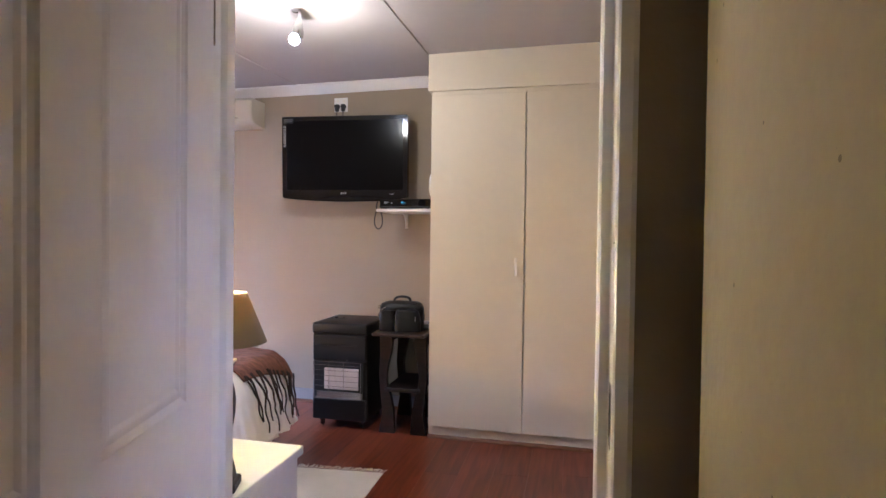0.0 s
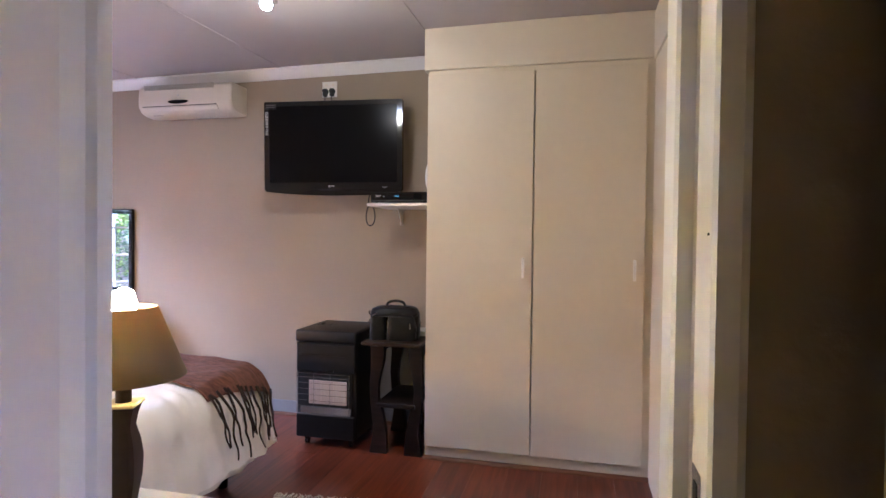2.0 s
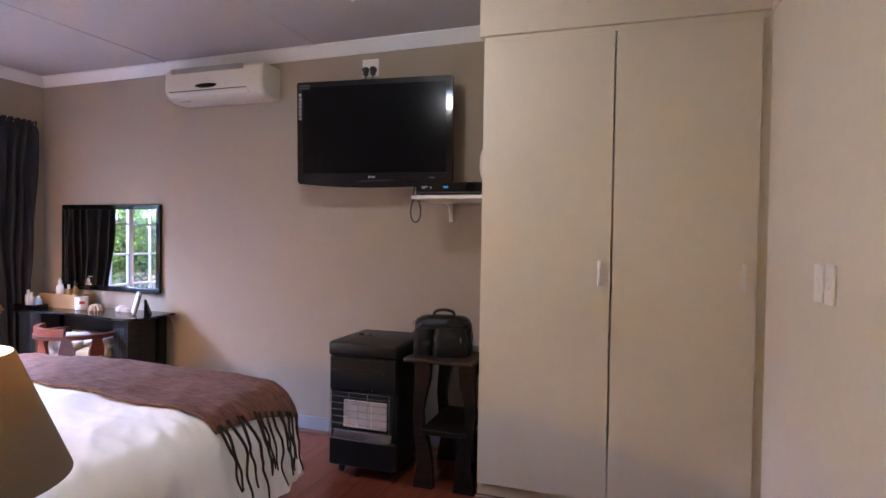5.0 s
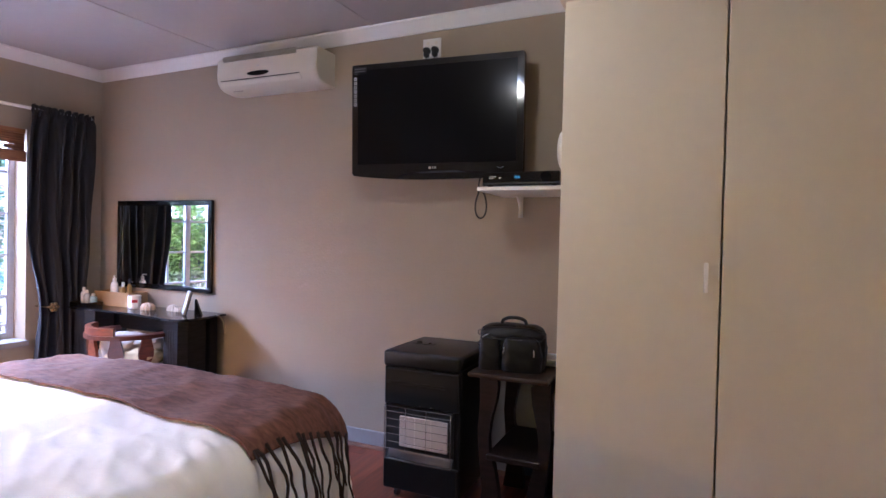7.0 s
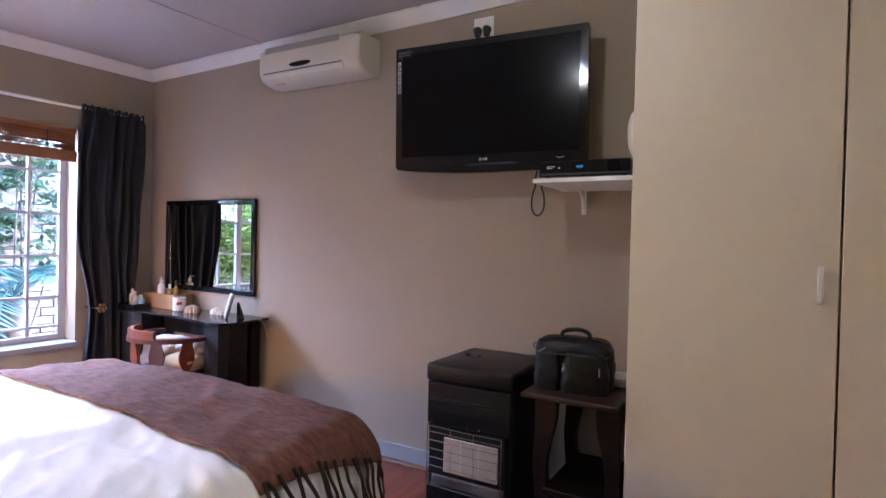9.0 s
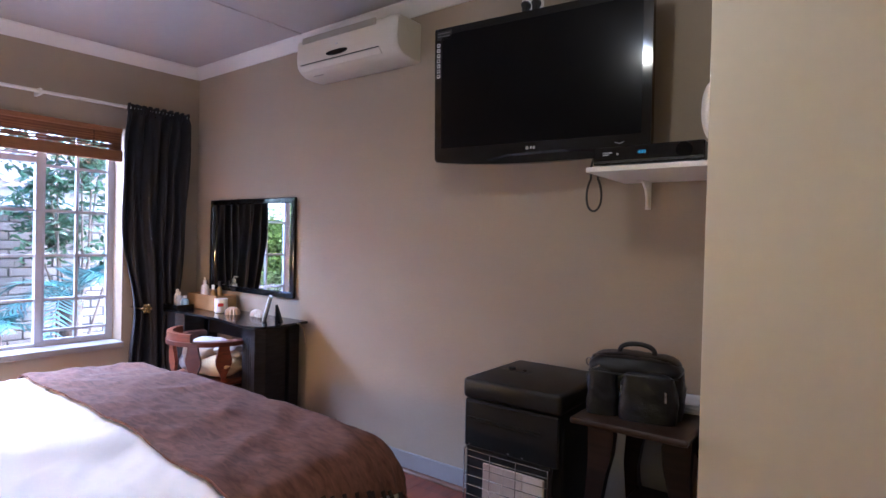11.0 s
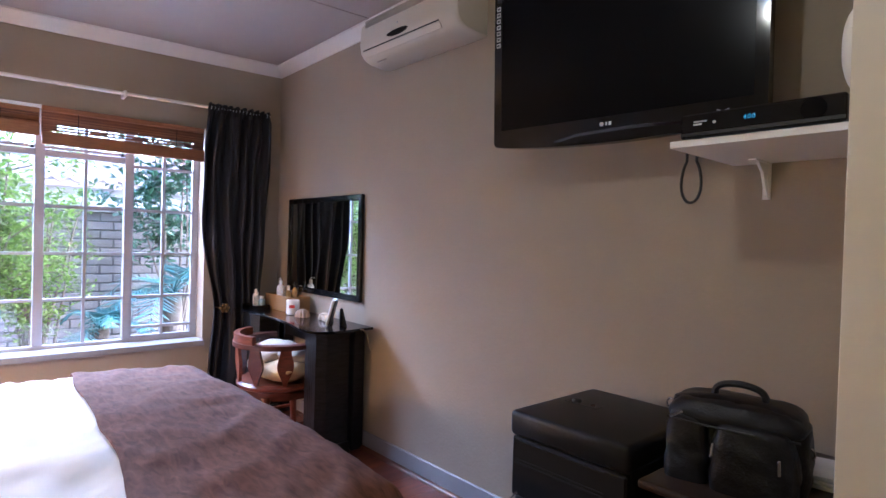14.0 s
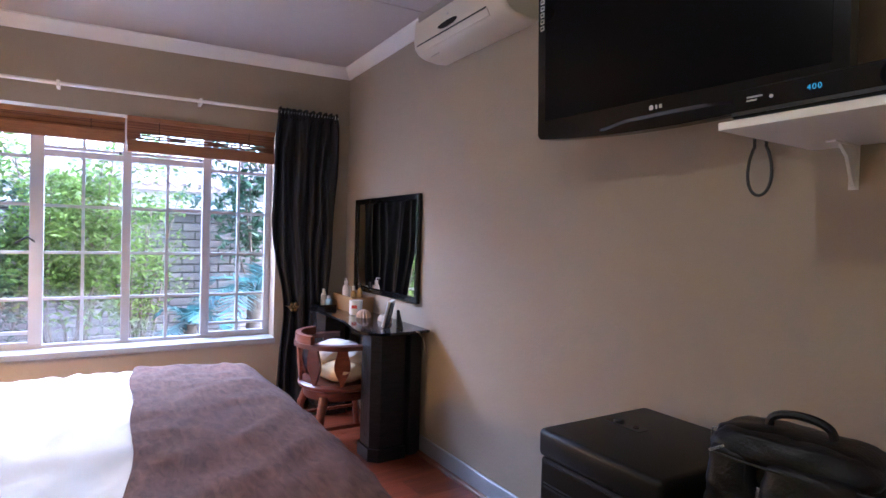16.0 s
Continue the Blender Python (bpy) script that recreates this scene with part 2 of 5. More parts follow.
# small dark specks on the passage wall
_n, _l = M["hallwall"].node_tree.nodes, M["hallwall"].node_tree.links
_b = _n["Principled BSDF"]
_v, _c, _m = _n.new("ShaderNodeTexVoronoi"), _n.new("ShaderNodeMath"), _n.new("ShaderNodeMixRGB")
_co = _n.new("ShaderNodeTexCoord")
_l.new(_co.outputs["Object"], _v.inputs["Vector"])
_v.inputs["Scale"].default_value = 16
_c.operation, _c.inputs[1].default_value = "LESS_THAN", 0.055
_l.new(_v.outputs["Distance"], _c.inputs[0])
_l.new(_c.outputs[0], _m.inputs[0])
_l.new(_b.inputs["Base Color"].links[0].from_socket, _m.inputs[1])
_m.inputs[2].default_value = (0.20, 0.15, 0.09, 1)
_l.new(_m.outputs[0], _b.inputs["Base Color"])
# lampshade lets some of the bulb's light through
_n, _l = M["shade"].node_tree.nodes, M["shade"].node_tree.links
_t, _x = _n.new("ShaderNodeBsdfTranslucent"), _n.new("ShaderNodeMixShader")
_t.inputs[0].default_value = (0.36, 0.22, 0.06, 1)
_x.inputs[0].default_value = 0.15
_l.new(_n["Principled BSDF"].outputs[0], _x.inputs[1])
_l.new(_t.outputs[0], _x.inputs[2])
_l.new(_x.outputs[0], _n["Material Output"].inputs[0])

# ---- mesh helpers ----
ORIGIN = {}


def thing(name, place, label, category, group="", kind=""):
    ob = new(name)
    ob.empty_display_size = 0.1
    ob.location = place
    ORIGIN[ob] = Vector(place)
    return tagged(ob, label, category, group, kind)


def part(name, bm, material, parent=None, label="", smooth=False):
    """Links a bmesh in world coordinates as one mesh, under a thing or a part."""
    origin = ORIGIN.get(parent, Vector((0, 0, 0)))
    bmesh.ops.translate(bm, verts=bm.verts, vec=-origin)
    bmesh.ops.recalc_face_normals(bm, faces=bm.faces)
    me = bpy.data.meshes.new(name)
    bm.to_mesh(me)
    bm.free()
    me.materials.append(material)
    if smooth:
        me.polygons.foreach_set("use_smooth", [True] * len(me.polygons))
        me.set_sharp_from_angle(angle=radians(40))
    ob = new(name, me)
    if parent:
        ob.parent = parent
    ORIGIN[ob] = origin
    return tagged(ob, label)


def box(x0, x1, y0, y1, z0, z1, bevel=0.0, seg=1, bm=None):
    t = bmesh.new()
    bmesh.ops.create_cube(t, size=1)
    for v in t.verts:
        v.co = ((x0 + x1) / 2 + v.co.x * (x1 - x0), (y0 + y1) / 2 + v.co.y * (y1 - y0), (z0 + z1) / 2 + v.co.z * (z1 - z0))
    if bevel:
        bmesh.ops.bevel(t, geom=t.edges[:], offset=bevel, segments=seg, affect="EDGES", profile=0.5)
    return merge(bm, t)


def merge(bm, t):
    if bm is None:
        return t
    me = bpy.data.meshes.new("join")
    t.to_mesh(me)
    t.free()
    bm.from_mesh(me)
    bpy.data.meshes.remove(me)
    return bm


def lathe(place, profile, seg=24, bm=None, square=False, squash=(1, 1)):
    """Turns (radius, height) pairs about the upright through place; square gives a four-sided section with rounded corners."""
    t = bmesh.new()
    rings = []
    for r, h in profile:
        ring = []
        for i in range(seg):
            a = 2 * math.pi * (i + 0.5) / seg
            k = 1.0
            if square:
                c, s = abs(math.cos(a)), abs(math.sin(a))
                k = 1 / (c ** 8 + s ** 8) ** 0.125
            ring.append(t.verts.new((place[0] + r * k * math.cos(a) * squash[0], place[1] + r * k * math.sin(a) * squash[1], place[2] + h)))
        rings.append(ring)
    for a, b in zip(rings, rings[1:]):
        for i in range(seg):
            t.faces.new((a[i], a[(i + 1) % seg], b[(i + 1) % seg], b[i]))
    for ring in (rings[0], rings[-1]):
        t.faces.new(ring)
    return merge(bm, t)


def tube(points, radius, seg=8, bm=None, taper=None):
    """A round bar along points."""
    t = bmesh.new()
    pts = [Vector(p) for p in points]
    rings, side = [], None
    for i, p in enumerate(pts):
        d = (pts[min(i + 1, len(pts) - 1)] - pts[max(i - 1, 0)]).normalized()
        if side is None:
            side = d.cross(Vector((0, 0, 1)))
            if side.length < 1e-3:
                side = d.cross(Vector((0, 1, 0)))
        else:
            side = side - d * side.dot(d)
        side.normalize()
        up = side.cross(d)
        r = radius if taper is None else radius + (taper - radius) * i / (len(pts) - 1)
        rings.append([t.verts.new(p + side * (r * math.cos(2 * math.pi * k / seg)) + up * (r * math.sin(2 * math.pi * k / seg))) for k in range(seg)])
    for a, b in zip(rings, rings[1:]):
        for k in range(seg):
            t.faces.new((a[k], a[(k + 1) % seg], b[(k + 1) % seg], b[k]))
    t.faces.new(rings[0])
    t.faces.new(rings[-1])
    return merge(bm, t)


def extrude(profile, axis, a, b, bm=None):
    """A prism: profile in the two other axes (in x, y, z order), from a to b along axis."""
    t = bmesh.new()
    ends = []
    for s in (a, b):
        ring = []
        for u, v in profile:
            co = {"x": (s, u, v), "y": (u, s, v), "z": (u, v, s)}[axis]
            ring.append(t.verts.new(co))
        ends.append(ring)
    n = len(profile)
    for i in range(n):
        t.faces.new((ends[0][i], ends[0][(i + 1) % n], ends[1][(i + 1) % n], ends[1][i]))
    t.faces.new(ends[0])
    t.faces.new(ends[1])
    return merge(bm, t)


def surface(fn, nu, nv, thick=0.0):
    """A sheet fn(u, v) for u and v from 0 to 1, given thickness along its normals."""
    t = bmesh.new()
    g = [[t.verts.new(fn(i / nu, j / nv)) for j in range(nv + 1)] for i in range(nu + 1)]
    for i in range(nu):
        for j in range(nv):
            t.faces.new((g[i][j], g[i + 1][j], g[i + 1][j + 1], g[i][j + 1]))
    if thick:
        t.normal_update()
        back = [[t.verts.new(v.co - v.normal * thick) for v in row] for row in g]
        for i in range(nu):
            for j in range(nv):
                t.faces.new((back[i][j], back[i][j + 1], back[i + 1][j + 1], back[i + 1][j]))
        for i in range(nu):
            for j in (0, nv):
                t.faces.new((g[i][j], g[i + 1][j], back[i + 1][j], back[i][j]))
        for j in range(nv):
            for i in (0, nu):
                t.faces.new((g[i][j], g[i][j + 1], back[i][j + 1], back[i][j]))
        bmesh.ops.recalc_face_normals(t, faces=t.faces)
    return t


def turn(bm, pivot, rx=0, ry=0, rz=0):
    bmesh.ops.transform(bm, verts=bm.verts, matrix=Matrix.Translation(pivot) @ pose(0, 0, 0, rx, ry, rz) @ Matrix.Translation(-Vector(pivot)))
    return bm


def structure(name, bm, material, label, category, smooth=False):
    return tagged(part(name, bm, material, None, label, smooth), label, category, kind="structure")


# ---- the room's shell ----
y0, y1, z0, z1 = WIN
bm = box(WX - 0.22, WX, SY - 0.1, y0, 0, CZ)
box(WX - 0.22, WX, y1, NY + 0.2, 0, CZ, bm=bm)
box(WX - 0.22, WX, y0, y1, 0, z0, bm=bm)
box(WX - 0.22, WX, y0, y1, z1, CZ, bm=bm)
structure("wall_west", bm, M["wall"], "taupe painted wall around the wide window", "wall")
structure("wall_north", box(WX, EX, NY, NY + 0.2, 0, CZ), M["wall"], "taupe painted wall behind the television", "wall")
E0, E1, F0, F1 = 1.85, 2.34, 1.14, 1.90   # unseen side window beside the doorway, added for its daylight
bm = box(EX, EX + 0.15, HY0, E0, 0, CZ)
box(EX, EX + 0.15, E1, NY + 0.2, 0, CZ, bm=bm)
box(EX, EX + 0.15, E0, E1, 0, F0, bm=bm)
box(EX, EX + 0.15, E0, E1, F1, CZ, bm=bm)
structure("wall_east", bm, M["cream"], "cream painted side wall with switches", "wall")
bm = box(WX - 0.22, DX0 - 0.045, SYH, SYW, 0, CZ)
box(DX1 + 0.03, EX, SYH, SY, 0, CZ, bm=bm)
box(DX0 - 0.045, DX1 + 0.03, SYH, SYW, 2.08, CZ, bm=bm)
structure("wall_south", bm, M["wall"], "painted wall with the bedroom doorway", "wall")
structure("hall_wall_east", box(HX1, EX, HY0, SYH - 0.045, 0, CZ), M["hallwall"], "tan painted passage wall with small specks", "wall")
structure("hall_wall_west", box(HX0 - 0.15, HX0, HY0, SYH, 0, CZ), M["hallwall"], "tan painted passage wall", "wall")
structure("hall_wall_south", box(HX0 - 0.15, EX + 0.15, HY0 - 0.15, HY0, 0, CZ), M["hallwall"], "tan painted end wall of the passage", "wall")


def fall(p):
    """How far the ceiling lies under CZ: it falls to the south and a little to the west."""
    return 0.022 * (NY - p.y) + 0.011 * (EX - p.x) - 0.014


bm = box(WX - 0.22, EX + 0.15, HY0 - 0.15, NY + 0.2, CZ, CZ + 0.12)
for x in (-0.262, -1.475, -2.69):
    box(x - 0.012, x + 0.012, SY, NY, CZ - 0.004, CZ, bm=bm)
for v in bm.verts:
    v.co.z -= fall(v.co)
structure("ceiling", bm, M["ceiling"], "pale painted board ceiling with thin joint strips", "ceiling")
# Roof slab out of view, added so its eaves shade the near garden.
structure("roof", box(WX - 0.45, EX + 0.5, HY0 - 0.5, NY + 0.6, CZ + 0.16, CZ + 0.3), M["roof"], "unseen roof slab over the room, added to shade the near garden", "roof")

cove = [(0, 0), (0, -0.075), (0.012, -0.075), (0.02, -0.062), (0.05, -0.022), (0.062, -0.012), (0.062, 0)]
bm = extrude([(NY - u, CZ + v) for u, v in cove], "x", WX, -0.235)
for v in bm.verts:
    v.co.z -= fall(v.co)
structure("cornice_north", bm, M["cornice"], "white coved cornice along the wall", "cornice", True)
bm = extrude([(WX + u, CZ + v) for u, v in cove], "y", SYW, NY)
for v in bm.verts:
    v.co.z -= fall(v.co)
structure("cornice_west", bm, M["cornice"], "white coved cornice above the window", "cornice", True)
structure("baseboard_north", box(WX, -0.23, NY - 0.014, NY, 0, 0.105, 0.004), M["skirting"], "painted skirting board along the wall", "baseboard")
structure("baseboard_west", box(WX, WX + 0.014, SY, NY - 0.014, 0, 0.105, 0.004), M["skirting"], "painted skirting board under the window", "baseboard")
quad = [(0, 0)] + [(0.02 * math.cos(a), 0.02 * math.sin(a)) for a in (0, 0.4, 0.8, 1.2, 1.57)]
structure("trim_north", extrude([(NY - 0.014 - u, v) for u, v in quad], "x", WX + 0.014, -0.23), M["trimwood"], "brown wooden quadrant strip on the floor", "trim", True)
structure("trim_wardrobe", extrude([(4.168 - u, v) for u, v in quad], "x", -0.23, EX), M["trimwood"], "brown wooden quadrant strip before the wardrobe", "trim", True)

# floor bed; the planks are laid at the end of the file
floor = structure("floor", box(WX - 0.22, EX + 0.15, HY0 - 0.15, NY + 0.2, -0.12, -0.006), M["trimwood"], "glossy red-brown laminate plank floor", "floor")

# upper panel on the east wall, level with the wardrobe header
bm = box(EX - 0.012, EX, SY, 4.15, 2.285, CZ, 0.003)
for v in bm.verts:
    v.co.z -= 0.04 * (4.15 - v.co.y) if v.co.z < 2.4 else 0.022 * (NY - v.co.y)
structure("trim_east", bm, M["cream"], "cream panel along the top of the side wall", "trim")

# ---- doorway ----
frame_r = [(0.742, 1.722), (0.742, 1.655), (0.746, 1.648), (0.763, 1.648), (0.766, 1.644), (0.766, 1.572), (0.770, 1.566), (0.791, 1.560), (0.80, 1.565), (0.80, 1.722)]
frame_l = [(-0.020, 1.636), (-0.020, 1.610), (-0.024, 1.604), (-0.028, 1.598), (-0.028, 1.558), (-0.06, 1.552), (-0.07, 1.565), (-0.07, 1.640), (-0.026, 1.640)]
doorway = thing("door_frame", (0.37, 1.62, 0), "cream pressed steel door frame round the open doorway", "door frame", kind="structure")
part("jamb", extrude(frame_r, "z", 0, 2.06), M["white"], doorway)
part("jamb", extrude(frame_l, "z", 0, 2.06), M["white"], doorway)
part("head", box(-0.07, 0.80, 1.562, 1.642, 2.04, 2.085, 0.004), M["white"], doorway)
plate = part("strike_plate", box(0.7645, 0.7665, 1.598, 1.638, 0.945, 1.06, 0.001), M["chrome"], doorway, "worn steel strike plate")
part("latch_hole", box(0.7635, 0.7648, 1.610, 1.626, 0.965, 1.045), M["black"], plate)
for z in (1.318,):
    part("screw_hole", turn(lathe((0.7655, 1.583, z), [(0.0016, -0.001), (0.0016, 0.001)], 8), (0.7655, 1.583, z), 0, 90), M["black"], doorway)


def door_leaf():
    """The open leaf stands back into the passage; s runs along it from the hinge."""
    leaf = thing("door_1", (0.0, 1.52, 0), "white panelled bedroom door standing open into the passage", "door", kind="structure")
    pivot, ang = (0.003, 1.53, 0), -74.0

    def place(bm):
        return turn(bm, pivot, 0, 0, ang)

    def at(s0, s1, d0, d1, z0, z1, bevel=0.0):
        return box(pivot[0] + s0, pivot[0] + s1, pivot[1] + d0, pivot[1] + d1, z0, z1, bevel)

    slab = at(0, 0.80, -0.034, -0.008, 0.01, 2.03)
    panels = [(0.125, 0.392), (0.51, 0.70)]
    rows = [(0.14, 0.86), (1.03, 1.90)]
    for s0, s1 in ((0, 0.125), (0.392, 0.51), (0.70, 0.80)):
        merge(slab, at(s0, s1, -0.008, 0.0, 0.01, 2.03))
    for z0, z1 in ((0.01, 0.14), (0.86, 1.03), (1.90, 2.03)):
        for s0, s1 in panels:
            merge(slab, at(s0, s1, -0.008, 0.0, z0, z1))
    body = part("slab", place(slab), M["doorpaint"], leaf)
    for s0, s1 in panels:
        for z0, z1 in rows:
            bm = bmesh.new()
            prev = None
            for inset, d in ((0, 0.0), (0.004, -0.003), (0.011, -0.0062), (0.018, -0.0040), (0.024, -0.0030), (0.031, -0.0062), (0.05, -0.0062)):
                ring = [bm.verts.new((pivot[0] + s, pivot[1] + d, z)) for s, z in ((s0 + inset, z0 + inset), (s1 - inset, z0 + inset), (s1 - inset, z1 - inset), (s0 + inset, z1 - inset))]
                if prev:
                    for i in range(4):
                        bm.faces.new((prev[i], prev[(i + 1) % 4], ring[(i + 1) % 4], ring[i]))
                prev = ring
            bm.faces.new(prev)
            part("raised_panel", place(bm), M["doorpaint"], leaf)
    for z in (0.25, 1.75):
        part("hinge", lathe((-0.008, 1.540, z), [(0.007, -0.05), (0.007, 0.05)], 10), M["chrome"], leaf)


door_leaf()

# ---- window ----
window = thing("window_1", (WX - 0.16, 3.22, z0), "white painted steel window with small panes and two side casements", "window", kind="structure")
XW = -4.10
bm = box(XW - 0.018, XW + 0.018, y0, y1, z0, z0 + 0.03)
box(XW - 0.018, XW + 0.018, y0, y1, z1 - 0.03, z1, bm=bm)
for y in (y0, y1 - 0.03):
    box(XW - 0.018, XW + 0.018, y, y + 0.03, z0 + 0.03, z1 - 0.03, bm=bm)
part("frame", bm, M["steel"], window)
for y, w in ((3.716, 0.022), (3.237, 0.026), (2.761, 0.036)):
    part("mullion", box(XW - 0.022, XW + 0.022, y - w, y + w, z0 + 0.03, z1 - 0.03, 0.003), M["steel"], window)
part("transom", box(XW - 0.019, XW + 0.019, 2.78, 3.697, 1.69, 1.728, 0.003), M["steel"], window)
cols = [(3.735, 4.135), (3.256, 3.697), (2.78, 3.218), (2.30, 2.742)]
for n, (a, b) in enumerate(cols):
    side = n in (0, 3)
    mid = (a + b) / 2
    sash = part("casement", box(XW - 0.012, XW + 0.016, a, a + 0.014, z0 + 0.03, z1 - 0.03), M["steel"], window) if side else None
    zs = [z0 + 0.03, 0.809, 1.096, 1.386] + ([1.677, z1 - 0.03] if side else [1.69])
    hosts = sash or window
    part("glazing_bar", box(XW - 0.010, XW + 0.012, mid - 0.009, mid + 0.009, z0 + 0.03, z1 - 0.03 if side else 1.69), M["steel"], hosts)
    for z in zs[1:-1] + ([0.605] if side else []):
        for u, v in ((a, mid - 0.009), (mid + 0.009, b)):
            part("glazing_bar", box(XW - 0.010, XW + 0.012, u, v, z - 0.009, z + 0.009), M["steel"], hosts)
    if side:
        part("sash_rail", box(XW - 0.012, XW + 0.016, a + 0.014, b - 0.014, z0 + 0.03, z0 + 0.048), M["steel"], sash)
        part("sash_stile", box(XW - 0.012, XW + 0.016, b - 0.014, b, z0 + 0.03, z1 - 0.03), M["steel"], sash)
    else:
        part("vent_bar", box(XW - 0.010, XW + 0.012, mid - 0.009, mid + 0.009, 1.728, z1 - 0.03), M["steel"], window)
        part("vent_rail", box(XW - 0.010, XW + 0.02, a, b, 1.735, 1.752), M["steel"], window)
        part("vent_catch", box(XW + 0.018, XW + 0.05, mid + 0.19, mid + 0.205, 1.73, 1.745, 0.003), M["black"], window)
    for lo, hi in zip(zs, zs[1:]):
        for u, v in ((a, mid), (mid, b)):
            pane = part("pane", box(XW - 0.003, XW, u, v, lo, hi), M["glass"], hosts)
            pane.visible_shadow = False
part("handle", tube([(XW + 0.02, 2.752, 1.16), (XW + 0.05, 2.752, 1.165), (XW + 0.055, 2.72, 1.19), (XW + 0.05, 2.66, 1.15)], 0.006), M["black"], window, "dark window stay handle")
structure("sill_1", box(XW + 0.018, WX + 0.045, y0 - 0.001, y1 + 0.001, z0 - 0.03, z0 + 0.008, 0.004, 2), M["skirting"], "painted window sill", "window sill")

# Out of view: added so that daylight falls on the open door leaf.
added_window = thing("unseen_window", (EX + 0.1, (E0 + E1) / 2, F0), "unseen white steel side window, added to light the doorway", "window", kind="structure")
bm = box(EX + 0.07, EX + 0.11, E0, E1, F0, F0 + 0.03)
box(EX + 0.07, EX + 0.11, E0, E1, F1 - 0.03, F1, bm=bm)
for y in (E0, E1 - 0.03):
    box(EX + 0.07, EX + 0.11, y, y + 0.03, F0 + 0.03, F1 - 0.03, bm=bm)
part("frame", bm, M["steel"], added_window)
part("mullion", box(EX + 0.07, EX + 0.11, (E0 + E1) / 2 - 0.015, (E0 + E1) / 2 + 0.015, F0 + 0.03, F1 - 0.03), M["steel"], added_window)
for y in (E0 + 0.03, (E0 + E1) / 2 + 0.015):
    pane = part("pane", box(EX + 0.088, EX + 0.091, y, y + (E1 - E0) / 2 - 0.045, F0 + 0.03, F1 - 0.03), M["glass"], added_window)
    pane.visible_shadow = False


def blind(a, b, top, bottom, label):
    ob = thing("bamboo_blind", (WX + 0.03, (a + b) / 2, bottom), label, "blind", "bamboo blinds over the window")
    part("head_rail", box(WX + 0.004, WX + 0.03, a, b, top - 0.03, top, 0.003), M["bamboo"], ob)
    rows = int((top - 0.03 - bottom) / 0.0060)
    rng = random.Random(int(a * 100))
    for i in range(rows):
        z = top - 0.031 - i * 0.0060
        x = WX + 0.012 + rng.uniform(-0.001, 0.001)
        runs = [(a, b)]
        if 0.36 < i / rows < 0.66 and i % 3 == 1:
            # worn-through patches: short loose bits with daylight between them
            runs, y = [], a
            for lo, hi in ((0.06, 0.30), (0.36, 0.52), (0.60, 0.90)):
                lo, hi = a + (lo + rng.uniform(-0.03, 0.03)) * (b - a), a + (hi + rng.uniform(-0.05, 0.03)) * (b - a)
                runs.append((y, lo))
                y = lo
                while y < hi:
                    gap = rng.uniform(0.018, 0.055)
                    bit = rng.uniform(0.004, 0.012)
                    runs.append((y + gap, y + gap + bit))
                    y += gap + bit
            runs.append((y, b))
        for u, v in runs:
            if v - u > 0.01:
                part("slat", tube([(x, u, z), (x + rng.uniform(-0.001, 0.001), (u + v) / 2, z + rng.uniform(-0.0006, 0.0006)), (x, v, z)], 0.0036, 5), M["bamboo"], ob)
    part("fold", box(WX + 0.018, WX + 0.046, a, b, bottom - 0.002, bottom + 0.075, 0.008, 2), M["bamboo"], ob, "gathered bamboo folds")
    for y in (a + 0.18, b - 0.18):
        part("cord", tube([(WX + 0.034, y, top - 0.03), (WX + 0.034, y, bottom + 0.075)], 0.0018, 5), M["tassel"], ob)


blind(3.226, 4.14, 1.965, 1.740, "brown bamboo roll-up blind, half raised over window")
blind(2.24, 3.216, 1.945, 1.785, "brown bamboo roll-up blind, raised higher than its neighbour")

rod = thing("curtain_rod", (WX + 0.075, 3.2, 2.1), "white curtain rod on wall brackets above the window", "curtain rod")
part("pole", tube([(WX + 0.075, 1.95, 2.085), (WX + 0.075, 3.2, 2.095), (WX + 0.075, 4.56, 2.115)], 0.011, 12), M["white"], rod, smooth=True)
for y in (2.07, 2.871, 3.643):
    z = 2.085 + (y - 1.95) * 0.0115
    part("bracket", box(WX, WX + 0.088, y - 0.009, y + 0.009, z - 0.026, z + 0.016, 0.003), M["white"], rod)
part("finial", lathe((WX + 0.075, 4.57, 2.115), [(0.012, -0.018), (0.02, 0.0), (0.012, 0.018)], 12), M["white"], rod, smooth=True)


